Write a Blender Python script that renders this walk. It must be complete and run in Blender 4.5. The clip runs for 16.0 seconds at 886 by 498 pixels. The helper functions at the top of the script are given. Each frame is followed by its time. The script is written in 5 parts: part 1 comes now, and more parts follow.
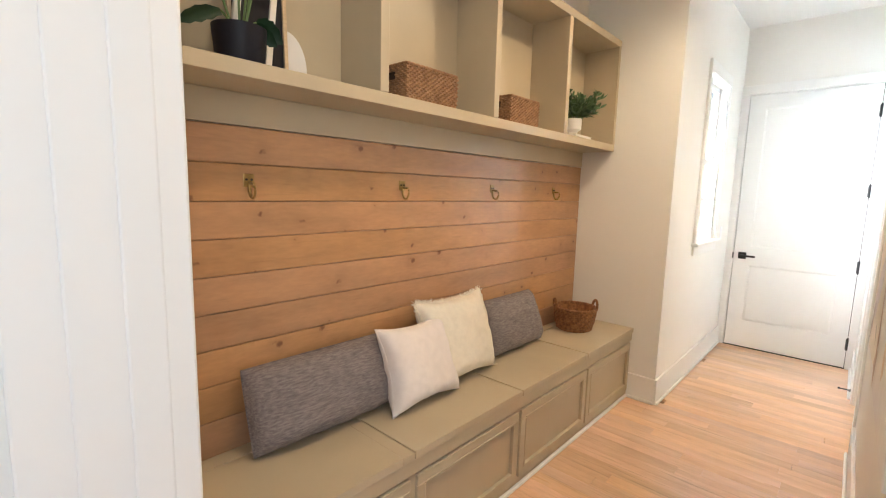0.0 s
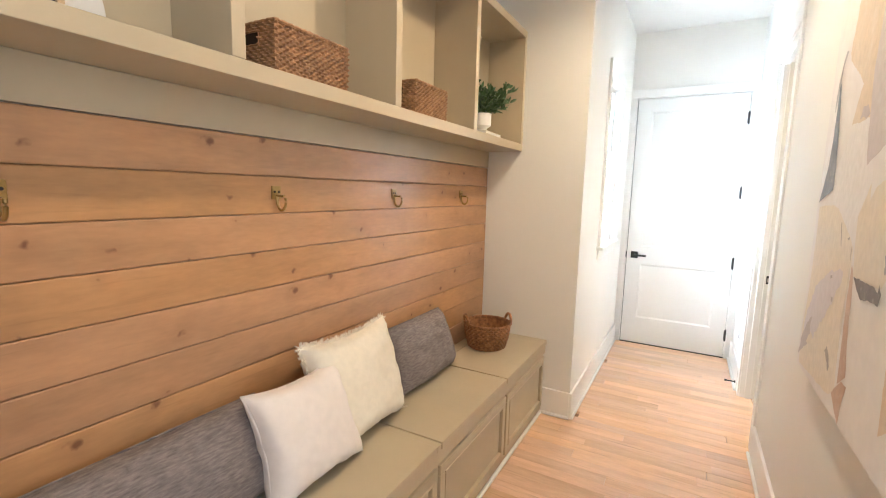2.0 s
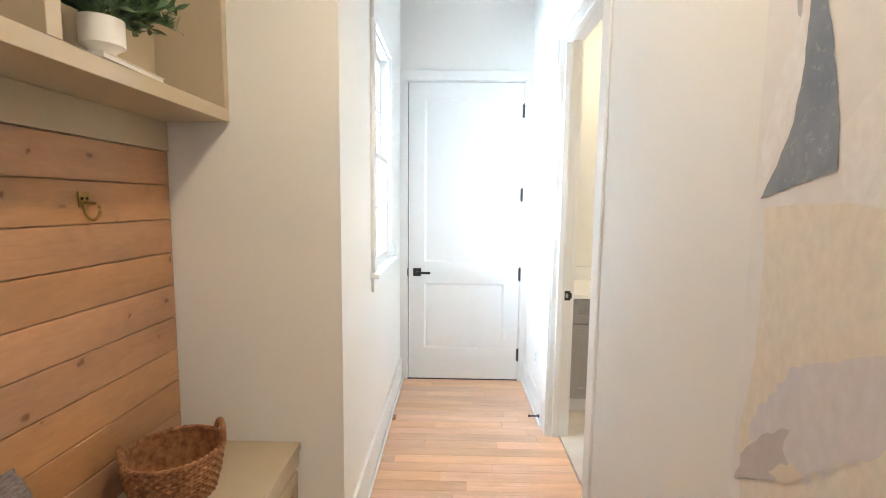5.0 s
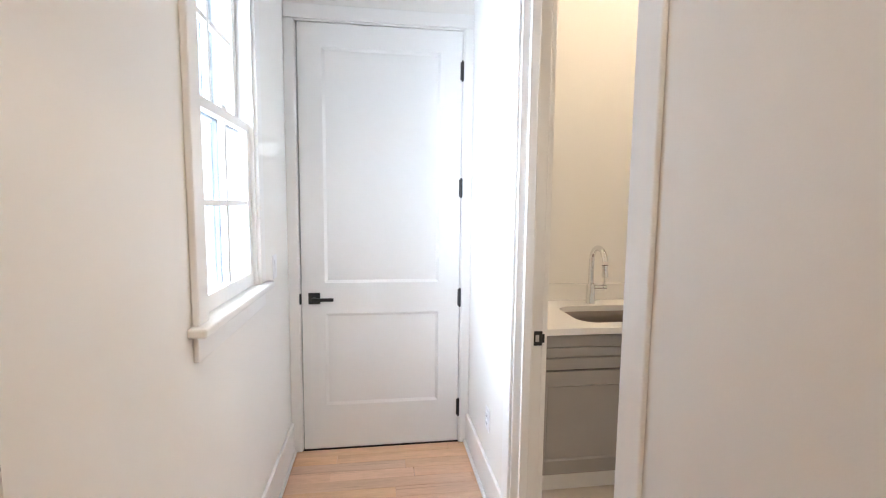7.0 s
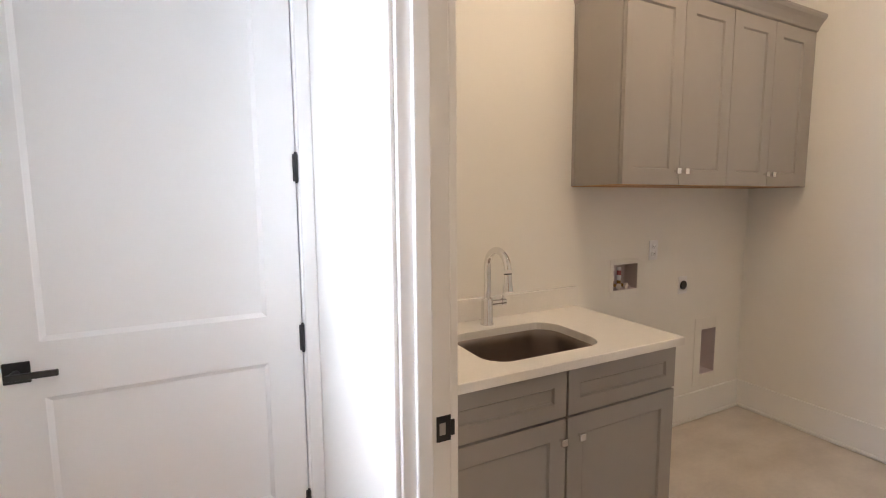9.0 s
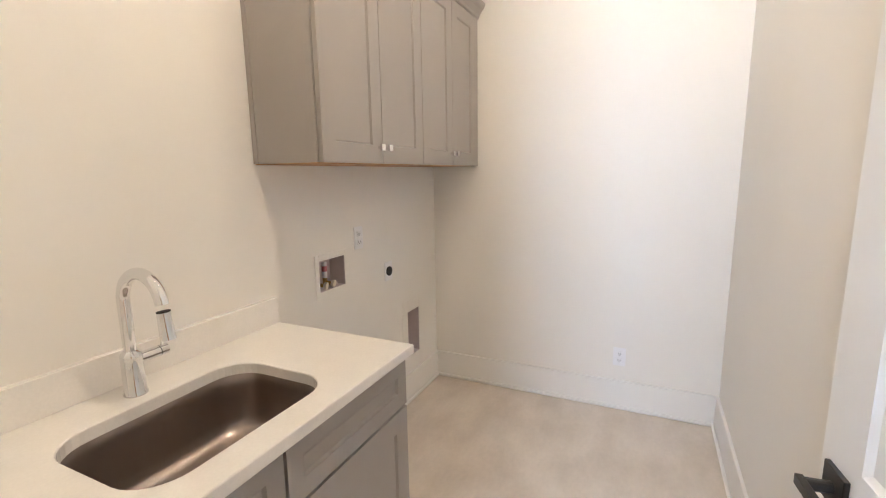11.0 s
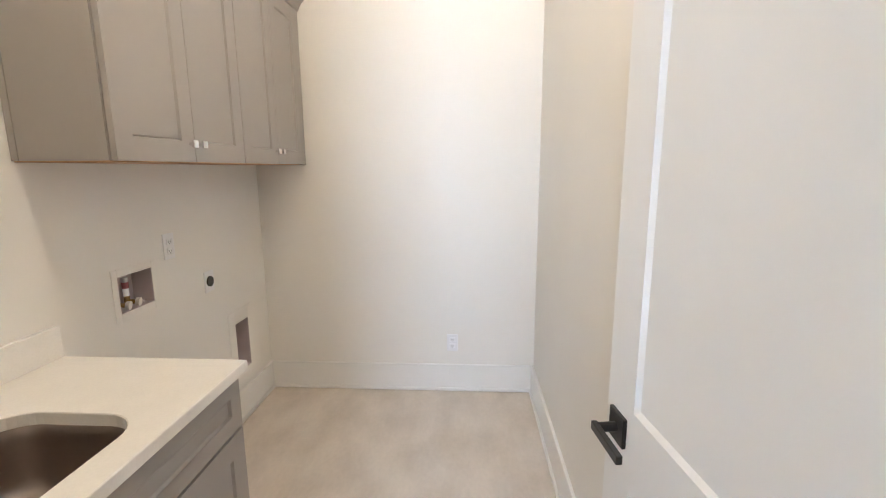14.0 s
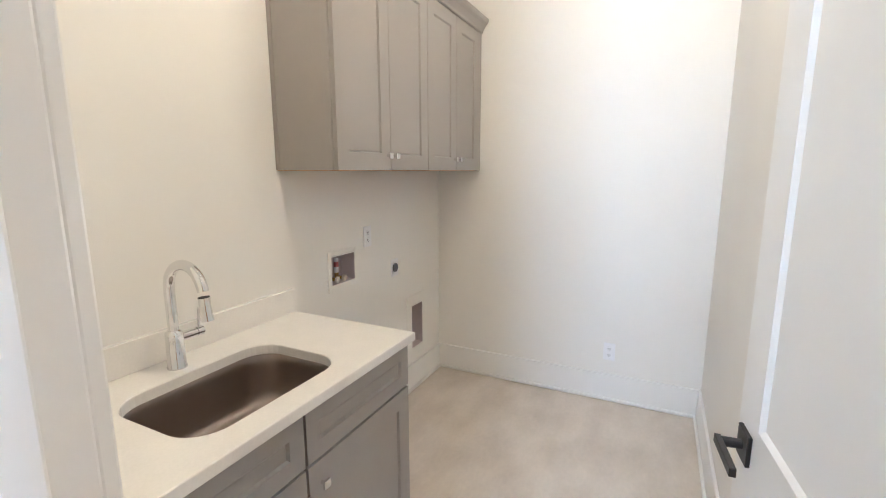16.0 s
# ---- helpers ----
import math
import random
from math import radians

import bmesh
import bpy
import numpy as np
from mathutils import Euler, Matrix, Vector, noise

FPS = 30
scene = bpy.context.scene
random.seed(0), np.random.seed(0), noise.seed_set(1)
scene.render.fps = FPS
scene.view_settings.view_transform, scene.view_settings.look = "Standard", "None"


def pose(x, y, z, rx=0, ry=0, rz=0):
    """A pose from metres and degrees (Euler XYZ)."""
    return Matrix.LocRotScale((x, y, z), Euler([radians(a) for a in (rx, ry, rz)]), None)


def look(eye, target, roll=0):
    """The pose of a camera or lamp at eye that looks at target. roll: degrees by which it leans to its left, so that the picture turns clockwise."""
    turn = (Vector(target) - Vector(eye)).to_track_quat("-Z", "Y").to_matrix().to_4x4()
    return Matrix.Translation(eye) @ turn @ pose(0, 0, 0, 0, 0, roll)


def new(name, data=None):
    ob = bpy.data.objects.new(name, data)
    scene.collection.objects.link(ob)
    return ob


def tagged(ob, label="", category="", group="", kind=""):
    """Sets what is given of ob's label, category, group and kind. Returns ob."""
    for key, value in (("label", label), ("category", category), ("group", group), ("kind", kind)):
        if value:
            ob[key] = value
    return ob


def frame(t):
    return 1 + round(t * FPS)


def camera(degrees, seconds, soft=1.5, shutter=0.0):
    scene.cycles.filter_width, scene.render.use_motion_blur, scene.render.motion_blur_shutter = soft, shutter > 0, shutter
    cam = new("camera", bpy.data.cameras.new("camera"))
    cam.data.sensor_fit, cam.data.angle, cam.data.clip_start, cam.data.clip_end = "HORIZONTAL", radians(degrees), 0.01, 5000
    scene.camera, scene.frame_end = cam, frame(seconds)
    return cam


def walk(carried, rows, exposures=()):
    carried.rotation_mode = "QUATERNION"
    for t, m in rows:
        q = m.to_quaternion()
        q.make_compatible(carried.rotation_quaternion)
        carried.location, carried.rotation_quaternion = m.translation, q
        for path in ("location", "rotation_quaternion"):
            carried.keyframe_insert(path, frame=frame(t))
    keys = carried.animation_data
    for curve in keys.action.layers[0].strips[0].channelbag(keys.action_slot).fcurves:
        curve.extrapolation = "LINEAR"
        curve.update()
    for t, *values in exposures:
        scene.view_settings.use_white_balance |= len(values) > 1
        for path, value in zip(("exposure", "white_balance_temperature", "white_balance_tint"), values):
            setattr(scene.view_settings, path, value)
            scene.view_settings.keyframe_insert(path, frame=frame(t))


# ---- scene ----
# ---------------------------------------------------------------- camera
cam = camera(89.4, 16.0, soft=1.1)
PATH = [
    (0, (0.847, 0.772, 1.474), (-0.49, 2.235, 1.215), 1.5),
    (0.5, (0.784, 0.848, 1.482), (-0.551, 2.314, 1.221), 1.5),
    (1, (0.711, 0.923, 1.487), (-0.589, 2.419, 1.223), 1.5),
    (1.5, (0.611, 1.003, 1.512), (-0.552, 2.608, 1.244), 1.4),
    (2, (0.541, 1.109, 1.515), (-0.415, 2.846, 1.254), 1.5),
    (2.5, (0.483, 1.288, 1.512), (-0.268, 3.125, 1.261), 1.5),
    (3, (0.432, 1.454, 1.51), (-0.147, 3.354, 1.271), 1.5),
    (3.5, (0.356, 1.656, 1.513), (-0.047, 3.601, 1.284), 1.3),
    (4, (0.326, 1.856, 1.514), (0.08, 3.827, 1.288), 1.3),
    (4.5, (0.336, 2.084, 1.507), (0.205, 4.067, 1.29), 1.0),
    (6.8, (0.445, 3.269, 1.454), (0.685, 5.246, 1.271), 0.4),
    (7, (0.446, 3.38, 1.456), (0.724, 5.351, 1.263), 0.6),
    (7.5, (0.463, 3.617, 1.46), (0.831, 5.574, 1.271), 0.4),
    (8, (0.533, 3.848, 1.431), (1.01, 5.782, 1.247), 0.2),
    (8.2, (0.554, 3.928, 1.424), (1.093, 5.845, 1.241), 0.1),
    (10.3, (0.91, 4.576, 1.454), (2.435, 5.836, 1.158), -0.8),
    (10.5, (0.953, 4.607, 1.458), (2.564, 5.751, 1.152), -0.8),
    (11, (1.03, 4.664, 1.459), (2.818, 5.496, 1.125), -0.9),
    (11.5, (1.062, 4.681, 1.455), (2.949, 5.239, 1.098), -0.9),
    (12, (1.063, 4.69, 1.459), (3.0, 5.031, 1.095), -0.9),
    (12.5, (1.058, 4.7, 1.46), (3.016, 4.894, 1.101), -0.7),
    (13, (1.048, 4.701, 1.462), (3.013, 4.807, 1.104), -0.6),
    (13.5, (1.033, 4.698, 1.467), (2.999, 4.781, 1.11), -0.5),
    (14, (1.017, 4.675, 1.475), (2.981, 4.794, 1.119), -0.4),
    (14.5, (0.995, 4.634, 1.482), (2.943, 4.906, 1.123), -0.3),
    (15, (0.952, 4.597, 1.483), (2.855, 5.097, 1.123), -0.2),
    (15.5, (0.903, 4.571, 1.48), (2.739, 5.283, 1.129), -0.2),
    (16, (0.865, 4.553, 1.496), (2.637, 5.414, 1.155), -0.1),
]
EXPOSURES = [
    (0.0, 0.42, 6100, 11), (1.5, 0.50, 5900, 10), (2.5, 0.63, 5600, 9), (3.5, 0.57, 5500, 9), (4.7, 0.36, 5500, 8), (6.6, -0.04, 5700, 14),
    (8.3, -0.50, 5950, 19), (10.3, -0.20, 6150, 20), (11.0, 0.09, 5500, 16), (12.0, 0.08, 5500, 15), (13.5, 0.06, 5450, 14), (16.0, 0.12, 5150, 12),
]
walk(cam, [(t, look(eye, target, roll)) for t, eye, target, roll in PATH], EXPOSURES)

# ---------------------------------------------------------------- plan, metres
LW, RW = -0.07, 0.98            # hall walls
END, BACK = 6.0, 6.03           # hall end wall, laundry back wall
ALC0, ALC1, ALCX = 1.07, 4.04, -0.75   # bench alcove
CEIL = 3.06
LX0, LX1, LY0 = 1.10, 3.83, 4.25       # laundry room
OP0, OP1, DOORH = 4.278, 5.085, 2.44   # laundry doorway
WY0, WY1, WZ0, WZ1 = 4.745, 5.345, 1.115, 2.42   # hall window opening

# ---------------------------------------------------------------- world and light
world = bpy.data.worlds.new("sky")
scene.world = world
world.use_nodes = True
wn = world.node_tree.nodes
sky = wn.new("ShaderNodeTexSky")
sky.sky_type, sky.sun_disc = "NISHITA", False
sky.sun_elevation, sky.sun_rotation = radians(75), radians(0)
wn["Background"].inputs["Strength"].default_value = 0.12
world.node_tree.links.new(sky.outputs["Color"], wn["Background"].inputs["Color"])


def lamp(name, kind, at, energy, color, size=0.1, size_y=None, target=None, spot=None):
    data = bpy.data.lights.new(name, kind)
    data.energy, data.color = energy, color
    if kind == "AREA":
        data.size = size
        if size_y:
            data.shape, data.size_y = "RECTANGLE", size_y
        else:
            data.shape = "DISK"
    elif kind == "SPOT":
        data.shadow_soft_size, data.spot_size, data.spot_blend = size, radians(spot), 0.6 if spot < 160 else 0.2
    elif kind == "SUN":
        data.angle = size
    ob = new(name, data)
    ob.matrix_world = look(at, target) if target else pose(*at)
    return ob


WARM = (1.0, 0.76, 0.48)
WARM2 = (1.0, 0.76, 0.47)
DAY = (0.86, 0.94, 1.0)
lamp("sun", "SUN", (1.2, 6.7, 9), 3.0, (1.0, 0.95, 0.86), radians(0.5), target=(2.0, 5.2, 0))
lamp("window_daylight", "AREA", (-1.6, 4.58, 2.3), 660, DAY, 1.5, 3.2, target=(2, 4.75, 1.9))
# Added fill, standing in for daylight from the unseen room behind the start.
lamp("entry_fill", "AREA", (2.44, -0.2, 1.6), 24, DAY, 1.7, 2.0, target=(0, -0.2, 1.6))
# First hall lamp inferred from the shelf's shadow; second added to brighten the return wall.
CANS = [(0.47, 1.8), (0.47, 3.2)]
for (cx, cy), watts in zip(CANS, (34, 76)):
    lamp("unseen_hall_lamp", "SPOT", (cx, cy, CEIL - 0.02), watts, WARM, 0.06, target=(cx, cy, 0), spot=152)
# First matches the cabinet's shadow; second is an added fill for the room.
LCANS = [(1.985, 5.14), (2.75, 4.62)]
for (cx, cy), watts in zip(LCANS, (52, 26)):
    lamp("unseen_laundry_lamp", "SPOT", (cx, cy, CEIL - 0.02), watts, WARM2, 0.05, target=(cx, cy, 0), spot=174)

# ---------------------------------------------------------------- materials


def mat(name, color, rough=0.5, vary=0.0, scale=6.0, bump=0.0, bscale=120.0, metal=0.0, color2=None, stretch=(1, 1, 1), pieces=0.0, coat=0.0, spec=0.5, fine=0.0, streak=0.0):
    """A Principled material with two scales of colour variation, relief and gloss changes. stretch: grain direction. pieces: change from object to object."""
    m = bpy.data.materials.new(name)
    m.use_nodes = True
    nt = m.node_tree
    n, l = nt.nodes, nt.links
    p = n["Principled BSDF"]
    p.inputs["Roughness"].default_value, p.inputs["Metallic"].default_value = rough, metal
    p.inputs["Specular IOR Level"].default_value = spec
    p.inputs["Coat Weight"].default_value, p.inputs["Coat Roughness"].default_value = coat, 0.22
    co = n.new("ShaderNodeTexCoord")
    mp = n.new("ShaderNodeMapping")
    mp.inputs["Scale"].default_value = stretch
    l.new(co.outputs["Object"], mp.inputs["Vector"])
    vec = mp.outputs["Vector"]
    if pieces:
        oi = n.new("ShaderNodeObjectInfo")
        sh = n.new("ShaderNodeVectorMath")
        sh.operation = "MULTIPLY_ADD"
        cx = n.new("ShaderNodeCombineXYZ")
        l.new(oi.outputs["Random"], cx.inputs[0])
        l.new(oi.outputs["Random"], cx.inputs[1])
        sh.inputs[1].default_value = (37.0, 91.0, 13.0)
        l.new(cx.outputs[0], sh.inputs[0])
        l.new(vec, sh.inputs[2])
        vec = sh.outputs[0]
    big = n.new("ShaderNodeTexNoise")
    big.inputs["Scale"].default_value, big.inputs["Detail"].default_value = scale, 5
    l.new(vec, big.inputs["Vector"])
    mix = n.new("ShaderNodeMix")
    mix.data_type = "RGBA"
    c2 = color2 or tuple(max(0.0, c * (1 - vary)) for c in color)
    mix.inputs["A"].default_value, mix.inputs["B"].default_value = (*color, 1), (*c2, 1)
    rmp = n.new("ShaderNodeMapRange")
    rmp.inputs["From Min"].default_value, rmp.inputs["From Max"].default_value = 0.35, 0.68
    l.new(big.outputs["Fac"], rmp.inputs["Value"])
    l.new(rmp.outputs["Result"], mix.inputs["Factor"])
    out = mix.outputs["Result"]
    if pieces or fine:
        hs = n.new("ShaderNodeHueSaturation")
        l.new(out, hs.inputs["Color"])
        val = None
        if pieces:
            mr = n.new("ShaderNodeMapRange")
            mr.inputs["To Min"].default_value, mr.inputs["To Max"].default_value = 1 - pieces, 1 + pieces
            l.new(oi.outputs["Random"], mr.inputs["Value"])
            val = mr.outputs["Result"]
            fr2 = n.new("ShaderNodeMath")
            fr2.operation = "MULTIPLY"
            fr2.inputs[1].default_value = 13.7
            l.new(oi.outputs["Random"], fr2.inputs[0])
            fr3 = n.new("ShaderNodeMath")
            fr3.operation = "FRACT"
            l.new(fr2.outputs[0], fr3.inputs[0])
            for socket, lo, hi in (("Hue", 0.5 - pieces * 0.05, 0.5 + pieces * 0.035), ("Saturation", 1 - pieces * 0.9, 1 + pieces * 0.7)):
                tone = n.new("ShaderNodeMapRange")
                tone.inputs["To Min"].default_value, tone.inputs["To Max"].default_value = lo, hi
                l.new(fr3.outputs[0], tone.inputs["Value"])
                l.new(tone.outputs["Result"], hs.inputs[socket])
        if fine:
            fn = n.new("ShaderNodeTexNoise")
            fn.inputs["Scale"].default_value, fn.inputs["Detail"].default_value = scale * 9, 3
            l.new(vec, fn.inputs["Vector"])
            fr = n.new("ShaderNodeMapRange")
            fr.inputs["From Min"].default_value, fr.inputs["From Max"].default_value = 0.3, 0.7
            fr.inputs["To Min"].default_value, fr.inputs["To Max"].default_value = 1 - fine, 1 + fine
            l.new(fn.outputs["Fac"], fr.inputs["Value"])
            if val:
                mu = n.new("ShaderNodeMath")
                mu.operation = "MULTIPLY"
                l.new(val, mu.inputs[0])
                l.new(fr.outputs["Result"], mu.inputs[1])
                val = mu.outputs[0]
            else:
                val = fr.outputs["Result"]
        l.new(val, hs.inputs["Value"])
        out = hs.outputs["Color"]
    if streak:
        sm = n.new("ShaderNodeMapping")
        sm.inputs["Scale"].default_value = tuple(q * 2.2 for q in stretch)
        l.new(vec, sm.inputs["Vector"])
        sn = n.new("ShaderNodeTexNoise")
        sn.inputs["Scale"].default_value, sn.inputs["Detail"].default_value, sn.inputs["Distortion"].default_value = scale, 3, 0.6
        l.new(sm.outputs[0], sn.inputs["Vector"])
        sr = n.new("ShaderNodeMapRange")
        sr.inputs["From Min"].default_value, sr.inputs["From Max"].default_value, sr.inputs["To Max"].default_value = 0.61, 0.73, streak
        l.new(sn.outputs["Fac"], sr.inputs["Value"])
        sx = n.new("ShaderNodeMix")
        sx.data_type = "RGBA"
        l.new(sr.outputs[0], sx.inputs["Factor"])
        l.new(out, sx.inputs["A"])
        sx.inputs["B"].default_value = (*(c * 0.45 for c in c2), 1)
        out = sx.outputs["Result"]
    l.new(out, p.inputs["Base Color"])
    rr = n.new("ShaderNodeMapRange")
    rr.inputs["To Min"].default_value, rr.inputs["To Max"].default_value = max(0.02, rough - 0.06), min(1, rough + 0.06)
    l.new(big.outputs["Fac"], rr.inputs["Value"])
    l.new(rr.outputs["Result"], p.inputs["Roughness"])
    if bump:
        bn = n.new("ShaderNodeTexNoise")
        bn.inputs["Scale"].default_value, bn.inputs["Detail"].default_value = bscale, 4
        l.new(vec, bn.inputs["Vector"])
        b = n.new("ShaderNodeBump")
        b.inputs["Strength"].default_value, b.inputs["Distance"].default_value = bump, 0.002
        l.new(bn.outputs["Fac"], b.inputs["Height"])
        l.new(b.outputs["Normal"], p.inputs["Normal"])
    return m


def emit(name, color, strength):
    m = bpy.data.materials.new(name)
    m.use_nodes = True
    n = m.node_tree.nodes
    n.remove(n["Principled BSDF"])
    e = n.new("ShaderNodeEmission")
    e.inputs["Color"].default_value, e.inputs["Strength"].default_value = (*color, 1), strength
    m.node_tree.links.new(e.outputs[0], n["Material Output"].inputs["Surface"])
    return m


def glass_mat(name):
    m = bpy.data.materials.new(name)
    m.use_nodes = True
    p = m.node_tree.nodes["Principled BSDF"]
    p.inputs["Base Color"].default_value = (0.96, 0.99, 0.98, 1)
    p.inputs["Transmission Weight"].default_value, p.inputs["Roughness"].default_value, p.inputs["IOR"].default_value = 1.0, 0.0, 1.45
    return m


M_WALL = mat("wall_paint", (0.83, 0.81, 0.76), 0.55, 0.025, 1.5, 0.12, 260)
M_CEIL = mat("ceiling_paint", (0.82, 0.81, 0.78), 0.7, 0.02, 1.5, 0.1, 200)
M_TRIM = mat("trim_paint", (0.83, 0.82, 0.79), 0.36, 0.006, 1.2, 0.04, 90)
M_DOOR = mat("door_paint", (0.83, 0.83, 0.81), 0.38, 0.02, 2, 0.05, 140)
M_GREIGE = mat("greige_paint", (0.50, 0.415, 0.28), 0.36, 0.06, 4, 0.10, 150)
M_PINE = mat("stained_pine", (0.485, 0.262, 0.122), 0.36, 0.0, 3.2, 0.12, 60, color2=(0.375, 0.205, 0.098), stretch=(6, 0.7, 3), pieces=0.08, fine=0.06, coat=0.35, streak=0.16)
M_OAK = mat("oak_plank", (0.745, 0.485, 0.305), 0.30, 0.0, 4, 0.10, 60, color2=(0.615, 0.375, 0.222), stretch=(0.45, 3.0, 6), pieces=0.11, fine=0.06, streak=0.60)
M_LFLOOR = mat("stone_look_tile", (0.67, 0.605, 0.525), 0.38, 0.0, 3.6, 0.08, 60, color2=(0.575, 0.51, 0.435), stretch=(1, 1.6, 1), fine=0.03)
M_GREY = mat("grey_cabinet_paint", (0.36, 0.335, 0.305), 0.36, 0.05, 3, 0.05, 160)
M_QUARTZ = mat("white_quartz", (0.86, 0.84, 0.80), 0.22, 0.03, 14, 0.0, fine=0.02)
M_STEEL = mat("brushed_steel", (0.37, 0.32, 0.29), 0.33, 0.04, 3, 0.0, 60, metal=1.0, stretch=(6, 6, 1))
M_CHROME = mat("chrome", (0.82, 0.82, 0.82), 0.07, 0.02, 4, metal=1.0)
M_BLACK = mat("black_metal", (0.018, 0.017, 0.017), 0.42, 0.2, 20, 0.1, 300)
M_BRASS = mat("aged_brass", (0.46, 0.31, 0.12), 0.33, 0.35, 30, 0.1, 200, metal=1.0)
M_JOINT = mat("board_joint", (0.30, 0.17, 0.09), 0.8, 0.1)
# Basket weave with the shade of its inside put into the colour.
M_INNER_SHADE = mat("shaded_inner_weave", (0.05, 0.026, 0.012), 0.8, 0.2, 60, 0.5, 200)
# near-black: painted shade in gaps, also screw heads, slots and the joint ring
M_GAP = mat("dark_gap", (0.02, 0.018, 0.016), 0.8, 0.1)
M_WHITEPL = mat("white_plastic", (0.84, 0.84, 0.85), 0.35, 0.02)
M_PINKPL = mat("pale_box_plastic", (0.58, 0.50, 0.50), 0.45, 0.06)
M_GREYCLOTH = mat("grey_linen", (0.275, 0.235, 0.22), 0.9, 0.0, 110, 0.9, 420, color2=(0.165, 0.138, 0.135), stretch=(0.30, 1.6, 1.0), fine=0.16, spec=0.2)
M_PINKCLOTH = mat("blush_white_cotton", (0.84, 0.76, 0.70), 0.92, 0.05, 30, 0.5, 500, spec=0.2)
M_CREAMCLOTH = mat("cream_cotton", (0.84, 0.77, 0.64), 0.92, 0.06, 40, 0.7, 380, spec=0.2)
M_RATTAN = mat("seagrass_weave", (0.38, 0.20, 0.085), 0.62, 0.0, 55, 0.5, 300, color2=(0.21, 0.10, 0.04), fine=0.15)
M_BRAID = mat("banana_leaf_braid", (0.40, 0.18, 0.070), 0.6, 0.0, 45, 0.6, 260, color2=(0.17, 0.07, 0.028), fine=0.22)
M_LEAF = mat("sprig_leaf", (0.085, 0.16, 0.06), 0.45, 0.0, 25, 0.1, 90, color2=(0.045, 0.095, 0.04))
M_BIGLEAF = mat("broad_leaf", (0.012, 0.036, 0.012), 0.45, 0.0, 12, 0.15, 60, color2=(0.007, 0.024, 0.009), spec=0.3)
M_STEM = mat("green_stem", (0.12, 0.19, 0.05), 0.5, 0.2)
M_NAVYPOT = mat("dark_glazed_pot", (0.006, 0.006, 0.012), 0.5, 0.2, 12, spec=0.3)
M_WHITEPOT = mat("white_ceramic", (0.80, 0.77, 0.72), 0.4, 0.03)
M_SOIL = mat("potting_soil", (0.05, 0.035, 0.025), 0.95, 0.4, 60, 0.8, 200)
M_FRAMEW = mat("pale_wood_frame", (0.62, 0.45, 0.27), 0.45, 0.15, 20, stretch=(1, 1, 8))
M_PICT = mat("dark_print", (0.012, 0.010, 0.012), 0.6, 0.3, 8, spec=0.2)
M_CAULK = mat("cream_board", (0.80, 0.74, 0.64), 0.5, 0.05)
M_BANDRED = mat("red_band", (0.42, 0.13, 0.15), 0.5, 0.1)
M_BANDBLUE = mat("mauve_band", (0.36, 0.30, 0.42), 0.5, 0.1)
M_GLASS = glass_mat("window_glass")
M_FRAMEBLUE = mat("outer_frame_vinyl", (0.34, 0.40, 0.44), 0.5, 0.05)
M_OUTBAR = mat("outer_bar_blue_grey", (0.20, 0.25, 0.31), 0.5, 0.05)
M_DAY = emit("bright_overcast_distance", (0.93, 0.97, 1.0), 5.0)
M_LAMPGLOW = emit("lamp_glow", (1.0, 0.85, 0.65), 6.0)

# ---------------------------------------------------------------- mesh tools


def box(bm, x0, x1, y0, y1, z0, z1, bevel=0.0, seg=2):
    g = bmesh.ops.create_cube(bm, size=1.0)
    vs = g["verts"]
    for v in vs:
        v.co = ((x0 + x1) / 2 + v.co.x * (x1 - x0), (y0 + y1) / 2 + v.co.y * (y1 - y0), (z0 + z1) / 2 + v.co.z * (z1 - z0))
    if bevel:
        es = list({e for v in vs for e in v.link_edges})
        bmesh.ops.bevel(bm, geom=es, offset=bevel, segments=seg, affect="EDGES", profile=0.5)


def tube(bm, pts, r, seg=10, closed=False, caps=True):
    """A round bar of radius r (one value or one per point) along the points."""
    pts = [Vector(p) for p in pts]
    rings = []
    up = Vector((0, 0, 1))
    for i, p in enumerate(pts):
        a = pts[i - 1] if (i > 0 or closed) else pts[i]
        b = pts[(i + 1) % len(pts)] if (i < len(pts) - 1 or closed) else pts[i]
        d = (b - a).normalized()
        u = d.cross(up)
        if u.length < 1e-3:
            u = d.cross(Vector((0, 1, 0)))
        u.normalize()
        w = d.cross(u).normalized()
        rad = r[i] if isinstance(r, (list, tuple)) else r
        rings.append([bm.verts.new(p + (u * math.cos(2 * math.pi * k / seg) + w * math.sin(2 * math.pi * k / seg)) * rad) for k in range(seg)])
    n = len(rings)
    for i in range(n if closed else n - 1):
        a, b = rings[i], rings[(i + 1) % n]
        for k in range(seg):
            bm.faces.new((a[k], a[(k + 1) % seg], b[(k + 1) % seg], b[k]))
    if caps and not closed:
        bm.faces.new(list(reversed(rings[0])))
        bm.faces.new(rings[-1])
    return rings


